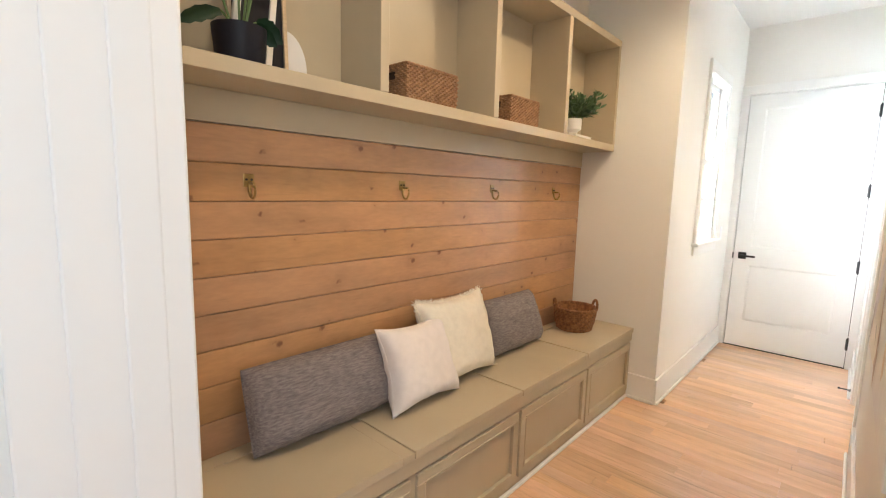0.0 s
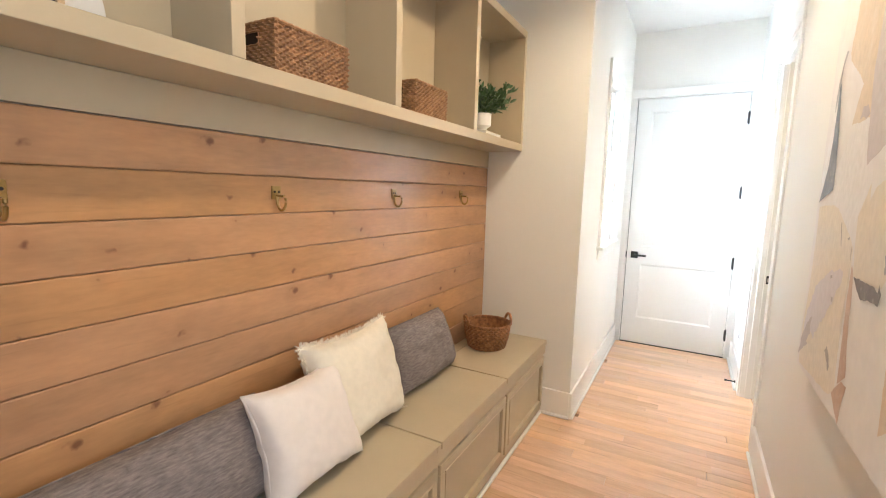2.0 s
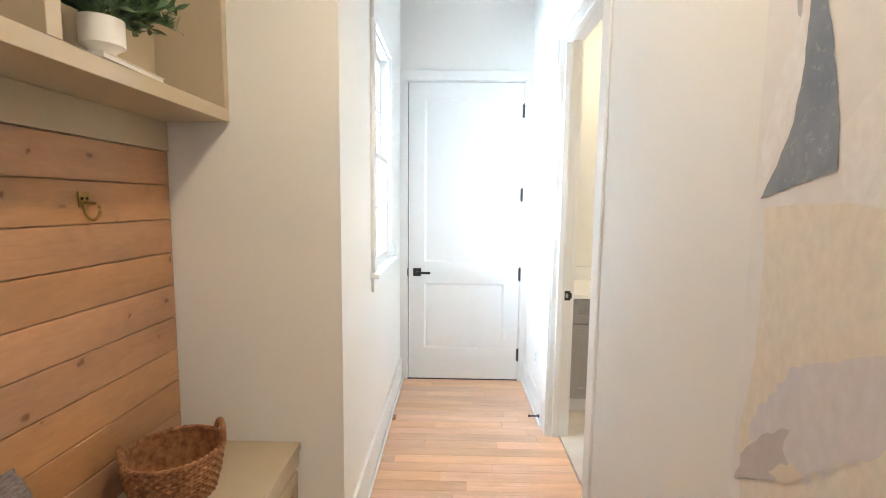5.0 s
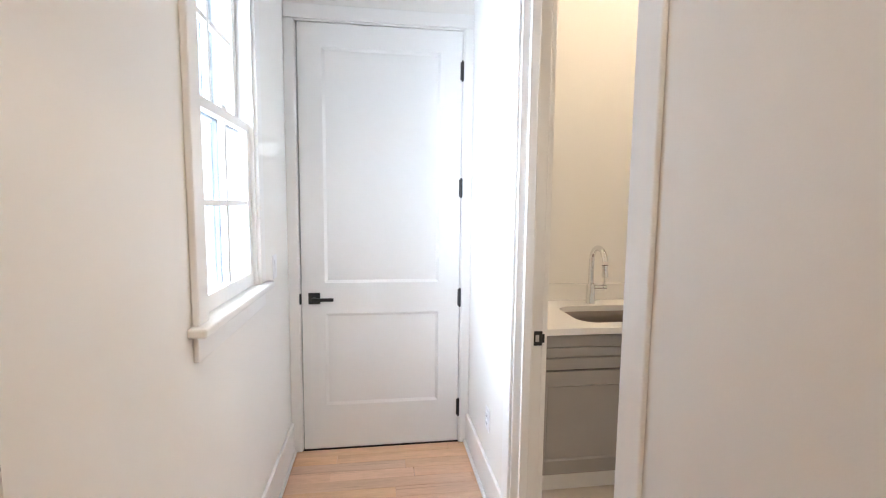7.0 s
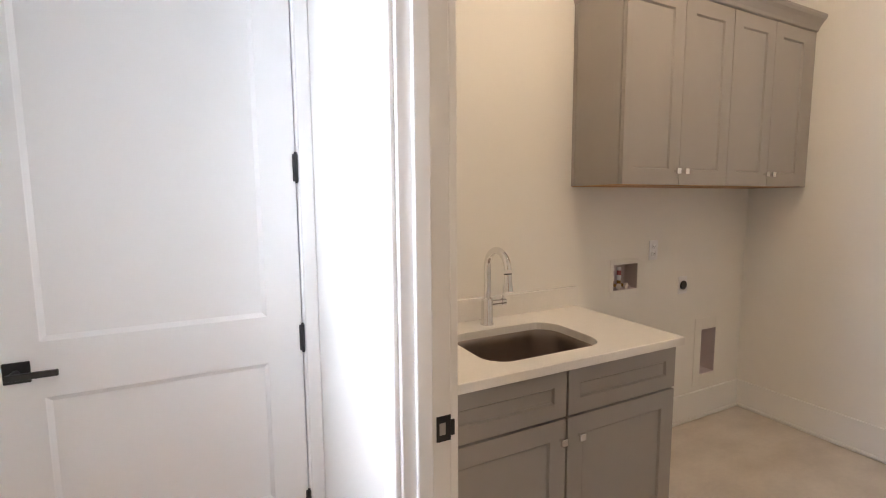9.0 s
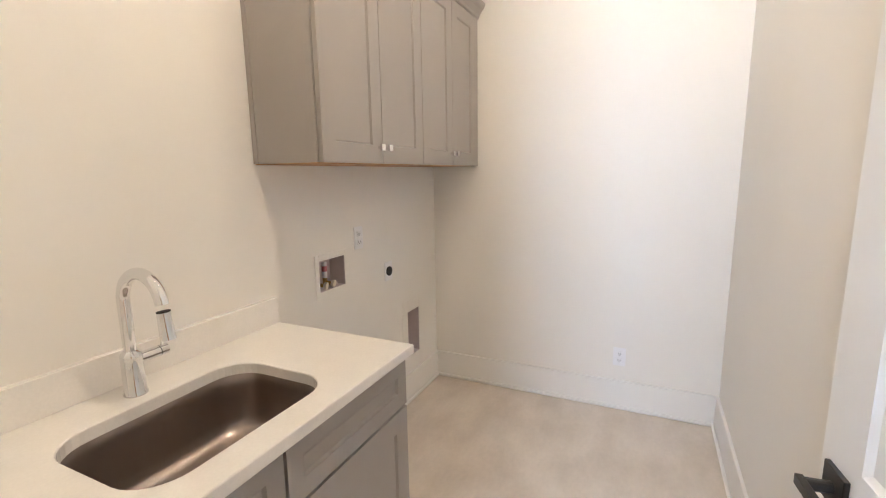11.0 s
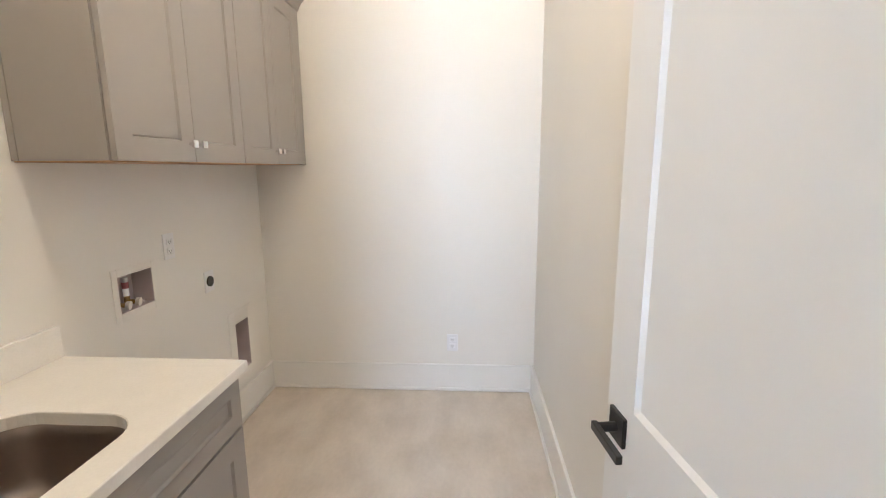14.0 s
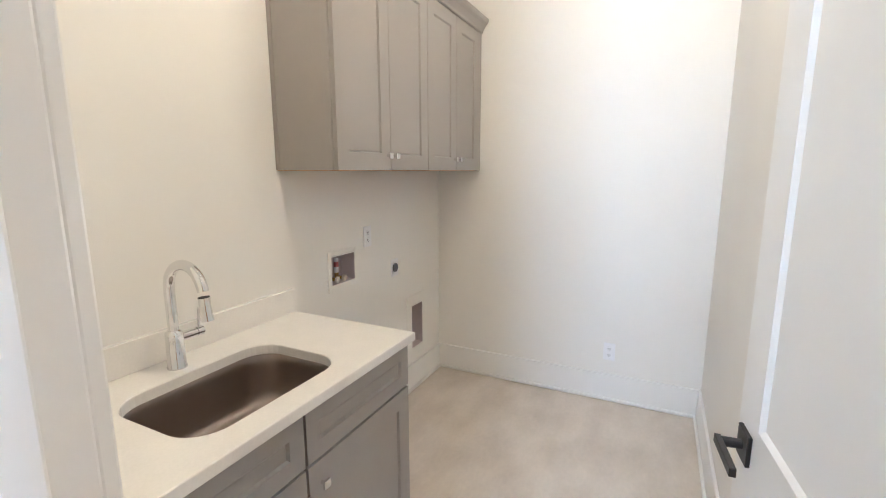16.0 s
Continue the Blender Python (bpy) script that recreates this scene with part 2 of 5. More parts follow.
def lathe(bm, profile, at=(0, 0, 0), seg=32):
    """Turns (radius, height) pairs round a vertical line."""
    rings = []
    for r, z in profile:
        if r < 1e-5:
            rings.append([bm.verts.new((at[0], at[1], at[2] + z))])
        else:
            rings.append([bm.verts.new((at[0] + r * math.cos(2 * math.pi * k / seg), at[1] + r * math.sin(2 * math.pi * k / seg), at[2] + z)) for k in range(seg)])
    for a, b in zip(rings, rings[1:]):
        for k in range(seg):
            q = [a[k % len(a)], a[(k + 1) % len(a)], b[(k + 1) % len(b)], b[k % len(b)]]
            q = list(dict.fromkeys(q))
            if len(q) > 2:
                bm.faces.new(q)


def mesh(name, bm, material, smooth=False):
    me = bpy.data.meshes.new(name)
    bmesh.ops.recalc_face_normals(bm, faces=bm.faces)
    bm.to_mesh(me)
    bm.free()
    me.materials.append(material)
    if smooth:
        me.shade_smooth()
        me.set_sharp_from_angle(angle=radians(40))
    return me


def part(name, bm, material, parent, label="", smooth=False, at=None):
    ob = new(name, mesh(name, bm, material, smooth))
    ob.parent = parent
    if at is not None:
        ob.matrix_basis = at
    if label:
        tagged(ob, label)
    return ob


def thing(name, label, category, at=None, group="", kind=""):
    ob = new(name)
    ob.empty_display_size = 0.05
    if at is not None:
        ob.matrix_basis = at
    return tagged(ob, label, category, group, kind)


def solid(name, bm, material, label="", category="", group="", kind="", smooth=False, at=None):
    ob = new(name, mesh(name, bm, material, smooth))
    if at is not None:
        ob.matrix_basis = at
    return tagged(ob, label, category, group, kind)


def B(*boxes, bevel=0.0):
    bm = bmesh.new()
    for b in boxes:
        box(bm, *b, bevel=bevel)
    return bm


def panel_slab(bm, w, h, t, panels, depth=0.008, slope=0.012):
    """A door leaf from x 0 to w, z 0 to h, y 0 (front) to t, with recessed panels (x0, x1, z0, z1) on both faces."""
    xs = sorted({0, w, *[p[0] for p in panels], *[p[1] for p in panels]})
    zs = sorted({0, h, *[p[2] for p in panels], *[p[3] for p in panels]})

    def inside(x, z):
        return any(p[0] < x < p[1] and p[2] < z < p[3] for p in panels)
    for y in (0, t):
        s = 1 if y == 0 else -1
        grid = {(x, z): bm.verts.new((x, y, z)) for x in xs for z in zs}
        for i in range(len(xs) - 1):
            for j in range(len(zs) - 1):
                if not inside((xs[i] + xs[i + 1]) / 2, (zs[j] + zs[j + 1]) / 2):
                    bm.faces.new((grid[xs[i], zs[j]], grid[xs[i + 1], zs[j]], grid[xs[i + 1], zs[j + 1]], grid[xs[i], zs[j + 1]]))
        for x0, x1, z0, z1 in panels:
            o = [grid[x0, z0], grid[x1, z0], grid[x1, z1], grid[x0, z1]]
            k = slope
            a = [bm.verts.new((x, y + s * depth * 0.25, z)) for x, z in ((x0 + k * .2, z0 + k * .2), (x1 - k * .2, z0 + k * .2), (x1 - k * .2, z1 - k * .2), (x0 + k * .2, z1 - k * .2))]
            b = [bm.verts.new((x, y + s * depth, z)) for x, z in ((x0 + k, z0 + k), (x1 - k, z0 + k), (x1 - k, z1 - k), (x0 + k, z1 - k))]
            for r, q in ((o, a), (a, b)):
                for e in range(4):
                    bm.faces.new((r[e], r[(e + 1) % 4], q[(e + 1) % 4], q[e]))
            bm.faces.new(b)
    c = [bm.verts.new(p) for p in ((0, 0, 0), (w, 0, 0), (w, 0, h), (0, 0, h), (0, t, 0), (w, t, 0), (w, t, h), (0, t, h))]
    for q in ((0, 1, 5, 4), (1, 2, 6, 5), (2, 3, 7, 6), (3, 0, 4, 7)):
        bm.faces.new([c[i] for i in q])
    bmesh.ops.remove_doubles(bm, verts=bm.verts, dist=1e-5)

# ---------------------------------------------------------------- structure
T = 0.15


def wall(name, *boxes, m=M_WALL):
    return solid(name, B(*boxes), m, "smooth off-white painted plaster wall", "wall", kind="structure")


wall("wall_window", (LW - T, LW, ALC1, WY0, 0, CEIL), (LW - T, LW, WY1, END + 0.2, 0, CEIL), (LW - T, LW, WY0, WY1, 0, WZ0 - 0.02), (LW - T, LW, WY0, WY1, WZ1, CEIL))
wall("wall_alcove_return", (ALCX - T, LW - T, ALC1, ALC1 + 0.15, 0, CEIL))
wall("wall_alcove_back", (ALCX - T, ALCX, ALC0, ALC1, 0, CEIL))
wall("wall_entry_left", (ALCX - T, LW, 0.02, ALC0, 0, CEIL), (LW - T, LW, -1.5, 0.02, 0, CEIL))
wall("wall_end", (LW, -0.03, END, END + 0.2, 0, CEIL), (0.945, LX0, END, END + 0.2, 0, CEIL), (-0.03, 0.945, END, END + 0.2, 2.465, CEIL))
wall("wall_hall_right", (RW, LX0, 1.35, OP0 - 0.02, 0, CEIL), (RW, LX0, OP1 + 0.02, END, 0, CEIL), (RW, LX0, OP0 - 0.02, OP1 + 0.02, DOORH + 0.03, CEIL))
wall("wall_laundry_back", (LX0, 2.606, BACK, BACK + T, 0, CEIL), (2.804, 3.407, BACK, BACK + T, 0, CEIL), (3.565, LX1 + T, BACK, BACK + T, 0, CEIL), (2.606, 2.804, BACK, BACK + T, 0, 0.917), (2.606, 2.804, BACK, BACK + T, 1.073, CEIL), (3.407, 3.565, BACK, BACK + T, 0, 0.285), (3.407, 3.565, BACK, BACK + T, 0.595, CEIL))
wall("wall_laundry_far", (LX1, LX1 + T, LY0 - T, BACK, 0, CEIL))
wall("wall_laundry_right", (LX0, LX1, LY0 - T, LY0, 0, CEIL))
# Unseen, assumed entry walls; the opening is cut only for the added fill.
wall("wall_entry_assumed", (2.4, 2.4 + T, -1.5, -1.1, 0, CEIL), (2.4, 2.4 + T, 0.7, 1.35, 0, CEIL), (2.4, 2.4 + T, -1.1, 0.7, 0, 0.55), (2.4, 2.4 + T, -1.1, 0.7, 2.65, CEIL), (LX0, 2.4, 1.35, 1.5, 0, CEIL))
wall("wall_entry_back", (LW - T, 2.55, -1.65, -1.5, 0, CEIL))
ceiling = solid("ceiling", B((ALCX - T, 2.55, -1.65, END + 0.2, CEIL, CEIL + 0.12), (2.55, LX1 + T, LY0 - T, END + 0.2, CEIL, CEIL + 0.12)), M_CEIL, "flat white painted ceiling", "ceiling", kind="structure")
ground = solid("ground", B((-300, 300, -300, 300, -0.45, -0.4)), mat("pale_ground", (0.75, 0.74, 0.7), 0.9, 0.1, 0.5), "pale outdoor ground round the house", "ground", kind="structure")
slab = solid("floor_slab", B((ALCX - T, 2.55, -1.65, END + 0.2, -0.3, -0.021), (2.55, LX1 + T, LY0 - T, END + 0.2, -0.3, -0.021)), M_JOINT, "dark subfloor under the boards", "floor", kind="structure")
laundry_floor = solid("floor_laundry", B((LX0 - 0.03, LX1, LY0, BACK, -0.02, 0.0)), M_LFLOOR, "beige stone-look laundry floor", "floor", kind="structure")
backdrop = solid("backdrop", B((-6.05, -6.0, -12, 60, -0.4, 16)), M_DAY, "overexposed pale daylight outside the window", "backdrop", kind="structure")

# baseboards with a thin shoe
BH = 0.185


def base_run(name, x0, x1, y0, y1, side, m=M_TRIM, h=BH):
    """A baseboard along a wall; side is the way it faces."""
    t, s = 0.016, 0.032
    bm = bmesh.new()
    if side in "+x-x" and side[1] == "x":
        d = 1 if side[0] == "+" else -1
        a, b = sorted((x0, x0 + d * t))
        box(bm, a, b, y0, y1, 0.002, h, 0.004)
        a, b = sorted((x0 + d * t, x0 + d * s))
        box(bm, a, b, y0, y1, 0.002, 0.025, 0.009)
    else:
        d = 1 if side[0] == "+" else -1
        a, b = sorted((y0, y0 + d * t))
        box(bm, x0, x1, a, b, 0.002, h, 0.004)
        a, b = sorted((y0 + d * t, y0 + d * s))
        box(bm, x0, x1, a, b, 0.002, 0.025, 0.009)
    return solid(name, bm, m, "tall white painted baseboard with shoe moulding", "baseboard", kind="structure")


base_run("baseboard_window_wall", LW, LW, ALC1 - 0.016, END, "+x")
base_run("baseboard_return", -0.262, LW, ALC1, ALC1, "-y")
base_run("baseboard_right_near", RW, RW, 1.35, 4.183, "-x")
base_run("baseboard_right_far", RW, RW, 5.178, END, "-x")
base_run("baseboard_laundry_far", LX1, LX1, LY0 + 0.016, BACK - 0.016, "-x")
base_run("baseboard_laundry_back", 2.322, LX1, BACK, BACK, "-y")
base_run("baseboard_laundry_right", LX0 + 0.03, LX1, LY0, LY0, "+y")
base_run("baseboard_entry_left", LW, LW, -1.5, 0.80, "+x")

# casing of the entry opening beside the alcove
solid("trim_entry", B((LW, LW + 0.014, 0.875, 1.066, 0.002, CEIL - 0.3), (LW, LW + 0.011, 0.80, 0.885, 0.003, CEIL - 0.301), (LW, LW + 0.017, 0.955, 1.02, 0.004, CEIL - 0.302), bevel=0.005), M_TRIM, "white painted casing beside the bench alcove", "trim", kind="structure")

# ---------------------------------------------------------------- doors and window


def lever(parent, m, flip=1):
    """A square rose with a flat lever that points along +x, on a leaf that faces -y."""
    h = part("door_handle", B((-0.033, 0.033, -0.009, 0.0, -0.033, 0.033), bevel=0.002), M_BLACK, parent, "matt black square rose", at=m)
    bm = bmesh.new()
    tube(bm, [(0, -0.008, 0), (0, -0.05, 0)], 0.0105, 14)
    box(bm, *sorted((-0.012 * flip, 0.112 * flip)), -0.058, -0.045, -0.0095, 0.0095, bevel=0.002)
    part("lever", bm, M_BLACK, h, "flat black lever")
    return h


def hinge(parent, at, turn=0.0):
    bm = bmesh.new()
    tube(bm, [(0, 0, -0.052), (0, 0, 0.052)], 0.0075, 12)
    tube(bm, [(0, 0, 0.052), (0, 0, 0.058)], 0.005, 10)
    tube(bm, [(0, 0, -0.058), (0, 0, -0.052)], 0.005, 10)
    box(bm, -0.012, 0.0, 0.004, 0.0065, -0.05, 0.05)
    return part("hinge", bm, M_BLACK, parent, "black steel butt hinge", True, at=pose(*at, 0, 0, turn))


def casing(name, boxes):
    bm = bmesh.new()
    for b in boxes:
        box(bm, *b, bevel=0.004)
    return solid(name, bm, M_TRIM, "white painted flat door casing", "trim", kind="structure")


# hall end door
casing("trim_end_door", [(LW + 0.001, -0.012, 5.976, END, 0.002, 2.452), (0.927, RW - 0.001, 5.976, END, 0.002, 2.452), (LW + 0.001, RW - 0.001, 5.974, END, 2.452, 2.53)])
casing("jamb_end_door", [(-0.03, -0.0075, 5.985, 6.12, 0.0, 2.4445), (0.9190, 0.945, 5.985, 6.12, 0.0, 2.4445), (-0.03, 0.945, 5.985, 6.12, 2.4445, 2.465), ])
# Dark strips colour the shaded leaf gap; the stop itself would be white.
solid("weatherstrip", B((-0.0075, 0.012, 6.029, 6.12, 0, 2.4445), (0.903, 0.9195, 6.029, 6.12, 0, 2.4445), (0.012, 0.903, 6.029, 6.12, 2.43, 2.4445)), M_GAP, "dark strips painting the shade in the door gap", "weatherstrip", kind="structure")
solid("threshold", B((-0.03, 0.945, 5.99, 6.2, -0.02, 0.004)), M_GAP, "dark strip under the end door", "threshold", kind="structure")
# Dark sheet added so that the space behind the leaf looks unlit.
solid("dark_sheet_behind_door", B((-0.2, 1.1, 6.2, 6.3, 0, CEIL)), M_GAP, "dark sheet for the unlit space behind the closed door", "wall", kind="structure")
door_1 = thing("door_1", "tall white two-panel hall door, closed, with black hardware", "door", kind="structure")
bm = bmesh.new()
panel_slab(bm, 0.915, 2.43, 0.035, [(0.13, 0.79, 0.995, 2.305), (0.13, 0.79, 0.265, 0.815)], 0.009, 0.016)
part("leaf", bm, M_DOOR, door_1, at=pose(0, 5.993, 0.01))
for z in (2.222, 1.559, 0.909, 0.225):
    hinge(door_1, (0.917, 5.985, z))
lever(door_1, pose(0.071, 5.993, 0.917))
part("latch_plate", B((-0.010, -0.0015, 5.975, 6.0, 0.885, 0.945), bevel=0.001), M_BLACK, door_1, "black latch plate")

# laundry doorway: jambs, stops, casings both sides
J = 0.019
casing("jamb_laundry", [
    (RW, LX0, OP1, OP1 + J, 0, DOORH + 0.012), (RW, LX0, OP0 - J, OP0, 0, DOORH + 0.012), (RW, LX0, OP0, OP1, DOORH + 0.008, DOORH + 0.03),
    (1.012, 1.052, OP1 - 0.011, OP1, 0, DOORH), (1.012, 1.052, OP0, OP0 + 0.011, 0, DOORH), (1.012, 1.052, OP0, OP1, DOORH - 0.004, DOORH + 0.008)])
C0, CW = 0.006, 0.088
casing("trim_laundry_hall", [
    (RW - 0.013, RW, OP1 + C0, OP1 + C0 + CW, 0.002, DOORH + 0.014), (RW - 0.013, RW, OP0 - C0 - CW, OP0 - C0, 0.002, DOORH + 0.014),
    (RW - 0.015, RW, OP0 - C0 - CW, OP1 + C0 + CW, DOORH + 0.014, DOORH + 0.105)])
casing("trim_laundry_inner", [
    (LX0, LX0 + 0.022, OP1 + C0, OP1 + C0 + CW, 0.002, DOORH + 0.014), (LX0, LX0 + 0.026, OP0 - C0, OP1 + C0 + CW, DOORH + 0.014, DOORH + 0.105), (LX0, LX0 + 0.05, LY0, OP0, 0.002, DOORH + 0.014)])
strike = thing("strike_plate", "black strike plate let into the white door jamb", "strike plate")
bm = B((1.062, 1.098, OP1 - 0.0025, OP1 - 0.0005, 0.893, 0.953), bevel=0.0008)
box(bm, 1.096, 1.106, OP1 - 0.006, OP1 - 0.0005, 0.905, 0.941, bevel=0.001)
part("plate", bm, M_BLACK, strike)
part("latch_hole", B((1.069, 1.084, OP1 - 0.0032, OP1 - 0.0026, 0.909, 0.937)), mat("bright_hole", (0.45, 0.42, 0.38), 0.5, 0.1), strike, "pale latch hole")
door_2 = thing("door_2", "white two-panel laundry door, wide open against the wall, with black lever", "door", at=pose(LX0 + 0.058, 4.268, 0.008, 0, 0, 6.7), kind="structure")
bm = bmesh.new()
panel_slab(bm, 0.813, 2.43, 0.035, [(0.115, 0.698, 0.985, 2.305), (0.115, 0.698, 0.265, 0.81)], 0.009, 0.009)
part("leaf", bm, M_DOOR, door_2, at=pose(0.813, 0, 0, 0, 0, 180))
lever(door_2, pose(0.753, 0.0, 0.925, 0, 0, 180), 1)
lever(door_2, pose(0.753, -0.035, 0.925), -1)
for z in (2.222, 1.559, 0.909, 0.225):
    hinge(door_2, (0.0, 0.004, z - 0.008))

# hall window
window_1 = thing("window_1", "white double-hung hall window with muntins, daylight outside", "window", kind="structure")
WC = 0.07
cs = B((LW, LW + 0.02, WY0 - WC, WY0 + 0.004, WZ0, WZ1 - 0.004), (LW, LW + 0.02, WY1 - 0.004, WY1 + WC, WZ0, WZ1 - 0.004), (LW, LW + 0.022, WY0 - WC, WY1 + WC, WZ1 - 0.004, WZ1 + 0.085), bevel=0.004)
part("window_casing", cs, M_TRIM, window_1)
part("window_sill", B((LW - 0.09, LW + 0.05, WY0 - WC - 0.03, WY1 + WC + 0.03, WZ0 - 0.028, WZ0), bevel=0.007), M_TRIM, window_1)
part("apron", B((LW, LW + 0.016, WY0 - WC, WY1 + WC, WZ0 - 0.105, WZ0 - 0.029), bevel=0.004), M_TRIM, window_1)
part("window_frame", B((LW - 0.15, LW, WY0, WY0 + 0.018, WZ0, WZ1), (LW - 0.15, LW, WY1 - 0.018, WY1, WZ0, WZ1), (LW - 0.15, LW, WY0 + 0.018, WY1 - 0.018, WZ1 - 0.018, WZ1), (LW - 0.15, LW - 0.09, WY0 + 0.018, WY1 - 0.018, WZ0 - 0.02, WZ0 + 0.006)), M_TRIM, window_1)
part("stop_bead", B((LW - 0.006, LW + 0.008, WY0 + 0.004, WY0 + 0.020, WZ0, WZ1 - 0.004), (LW - 0.006, LW + 0.008, WY1 - 0.020, WY1 - 0.004, WZ0, WZ1 - 0.004), bevel=0.003), M_TRIM, window_1)
part("outer_track", B((LW - 0.17, LW - 0.142, WY0 + 0.018, WY0 + 0.075, WZ0, WZ1 - 0.018), (LW - 0.17, LW - 0.142, WY1 - 0.075, WY1 - 0.018, WZ0, WZ1 - 0.018), (LW - 0.17, LW - 0.142, WY0 + 0.075, WY1 - 0.075, WZ1 - 0.06, WZ1 - 0.018)), M_FRAMEBLUE, window_1, "grey-blue outer window track")


def sash(name, x, z0, z1, bottom, top):
    y0, y1, st = WY0 + 0.019, WY1 - 0.019, 0.042
    bm = bmesh.new()
    for b in ((x, x + 0.034, y0, y0 + st, z0, z1), (x, x + 0.034, y1 - st, y1, z0, z1), (x, x + 0.034, y0 + st, y1 - st, z0, z0 + bottom), (x, x + 0.034, y0 + st, y1 - st, z1 - top, z1)):
        box(bm, *b, bevel=0.003)
    s = part(name, bm, M_TRIM, window_1)
    ym, zm = (y0 + y1) / 2, (z0 + bottom + z1 - top) / 2
    part("muntin", B((x + 0.006, x + 0.03, ym - 0.010, ym + 0.010, z0 + bottom, z1 - top), bevel=0.003), M_TRIM, s)
    part("muntin", B((x + 0.006, x + 0.03, y0 + st, ym - 0.010, zm - 0.010, zm + 0.010), (x + 0.006, x + 0.03, ym + 0.010, y1 - st, zm - 0.010, zm + 0.010), bevel=0.003), M_TRIM, s)
    o0, o1 = x - 0.012, x + 0.0005
    part("outer_bar", B((o0, o1, ym - 0.008, ym + 0.008, z0 + 0.01, z1 - 0.01), (o0, o1, y0 + 0.004, y0 + st - 0.004, z0 + 0.01, z1 - 0.01), (o0, o1, y1 - st + 0.004, y1 - 0.004, z0 + 0.01, z1 - 0.01), (o0, o1, y0 + st - 0.004, y1 - st + 0.004, z1 - top - 0.004, z1 - 0.006)), M_OUTBAR, s, "blue-grey outer glazing bars")
    for ya, yb in ((y0 + st, ym - 0.010), (ym + 0.010, y1 - st)):
        for za, zb in ((z0 + bottom, zm - 0.010), (zm + 0.010, z1 - top)):
            p = part("pane", B((x + 0.014, x + 0.018, ya, yb, za, zb)), M_GLASS, s)
            p.visible_shadow = False


sash("lower_sash", LW - 0.042, WZ0 + 0.004, 1.775, 0.055, 0.034)
sash("upper_sash", LW - 0.085, 1.742, WZ1 - 0.018, 0.034, 0.045)
part("sash_lock", B((LW - 0.037, LW - 0.012, 5.02, 5.07, 1.775, 1.79), bevel=0.003), M_TRIM, window_1)

# recessed ceiling lamps, all out of view; the second in each room is added fill
for cx, cy in (*CANS, *LCANS):
    can = thing("unseen_recessed_light", "unseen white round recessed ceiling light, switched on", "ceiling light", at=pose(cx, cy, CEIL), group="recessed ceiling lights")
    bm = bmesh.new()
    lathe(bm, [(0.062, -0.001), (0.064, -0.006), (0.082, -0.006), (0.084, 0.0)])
    part("trim_ring", bm, M_WHITEPL, can, smooth=True)
    bm = bmesh.new()
    lathe(bm, [(0.0, -0.0015), (0.061, -0.0015)])
    part("lens", bm, M_LAMPGLOW, can, "glowing frosted lens")

# ---------------------------------------------------------------- bench alcove
DIVS = (1.888, 2.589, 3.297)
SX, SZ0, SZ1, STOP = -0.487, 1.785, 1.832, 2.50

shelf = thing("wall_shelf", "greige painted wall shelf unit with open cubbies above the bench", "shelf unit")
part("shelf_board", B((ALCX + 0.001, SX, ALC0 + 0.001, ALC1 - 0.001, SZ0, SZ1), bevel=0.002), M_GREIGE, shelf)
part("back_panel", B((ALCX + 0.001, ALCX + 0.012, ALC0 + 0.001, ALC1 - 0.001, SZ1 + 0.001, STOP)), M_GREIGE, shelf)
for y in DIVS:
    part("divider", B((ALCX + 0.013, SX + 0.001, y - 0.020, y + 0.020, SZ1 + 0.0005, STOP), bevel=0.002), M_GREIGE, shelf)
part("end_panel", B((ALCX + 0.013, SX + 0.001, ALC1 - 0.036, ALC1 - 0.001, SZ1 + 0.0005, STOP), bevel=0.002), M_GREIGE, shelf)
part("end_panel", B((ALCX + 0.013, SX + 0.001, ALC0 + 0.001, ALC0 + 0.036, SZ1 + 0.0005, STOP), bevel=0.002), M_GREIGE, shelf)
part("top_board", B((ALCX + 0.001, SX + 0.002, ALC0 + 0.001, ALC1 - 0.001, STOP + 0.0005, STOP + 0.045), bevel=0.002), M_GREIGE, shelf)
part("apron", B((ALCX + 0.001, ALCX + 0.024, ALC0 + 0.001, ALC1 - 0.001, 1.676, SZ0 - 0.0005), bevel=0.002), M_GREIGE, shelf)

# tongue-and-groove boards, with knots set into their material by position
panelling = thing("wall_panelling", "stained knotty pine shiplap panelling behind the bench", "wall panelling", kind="structure")


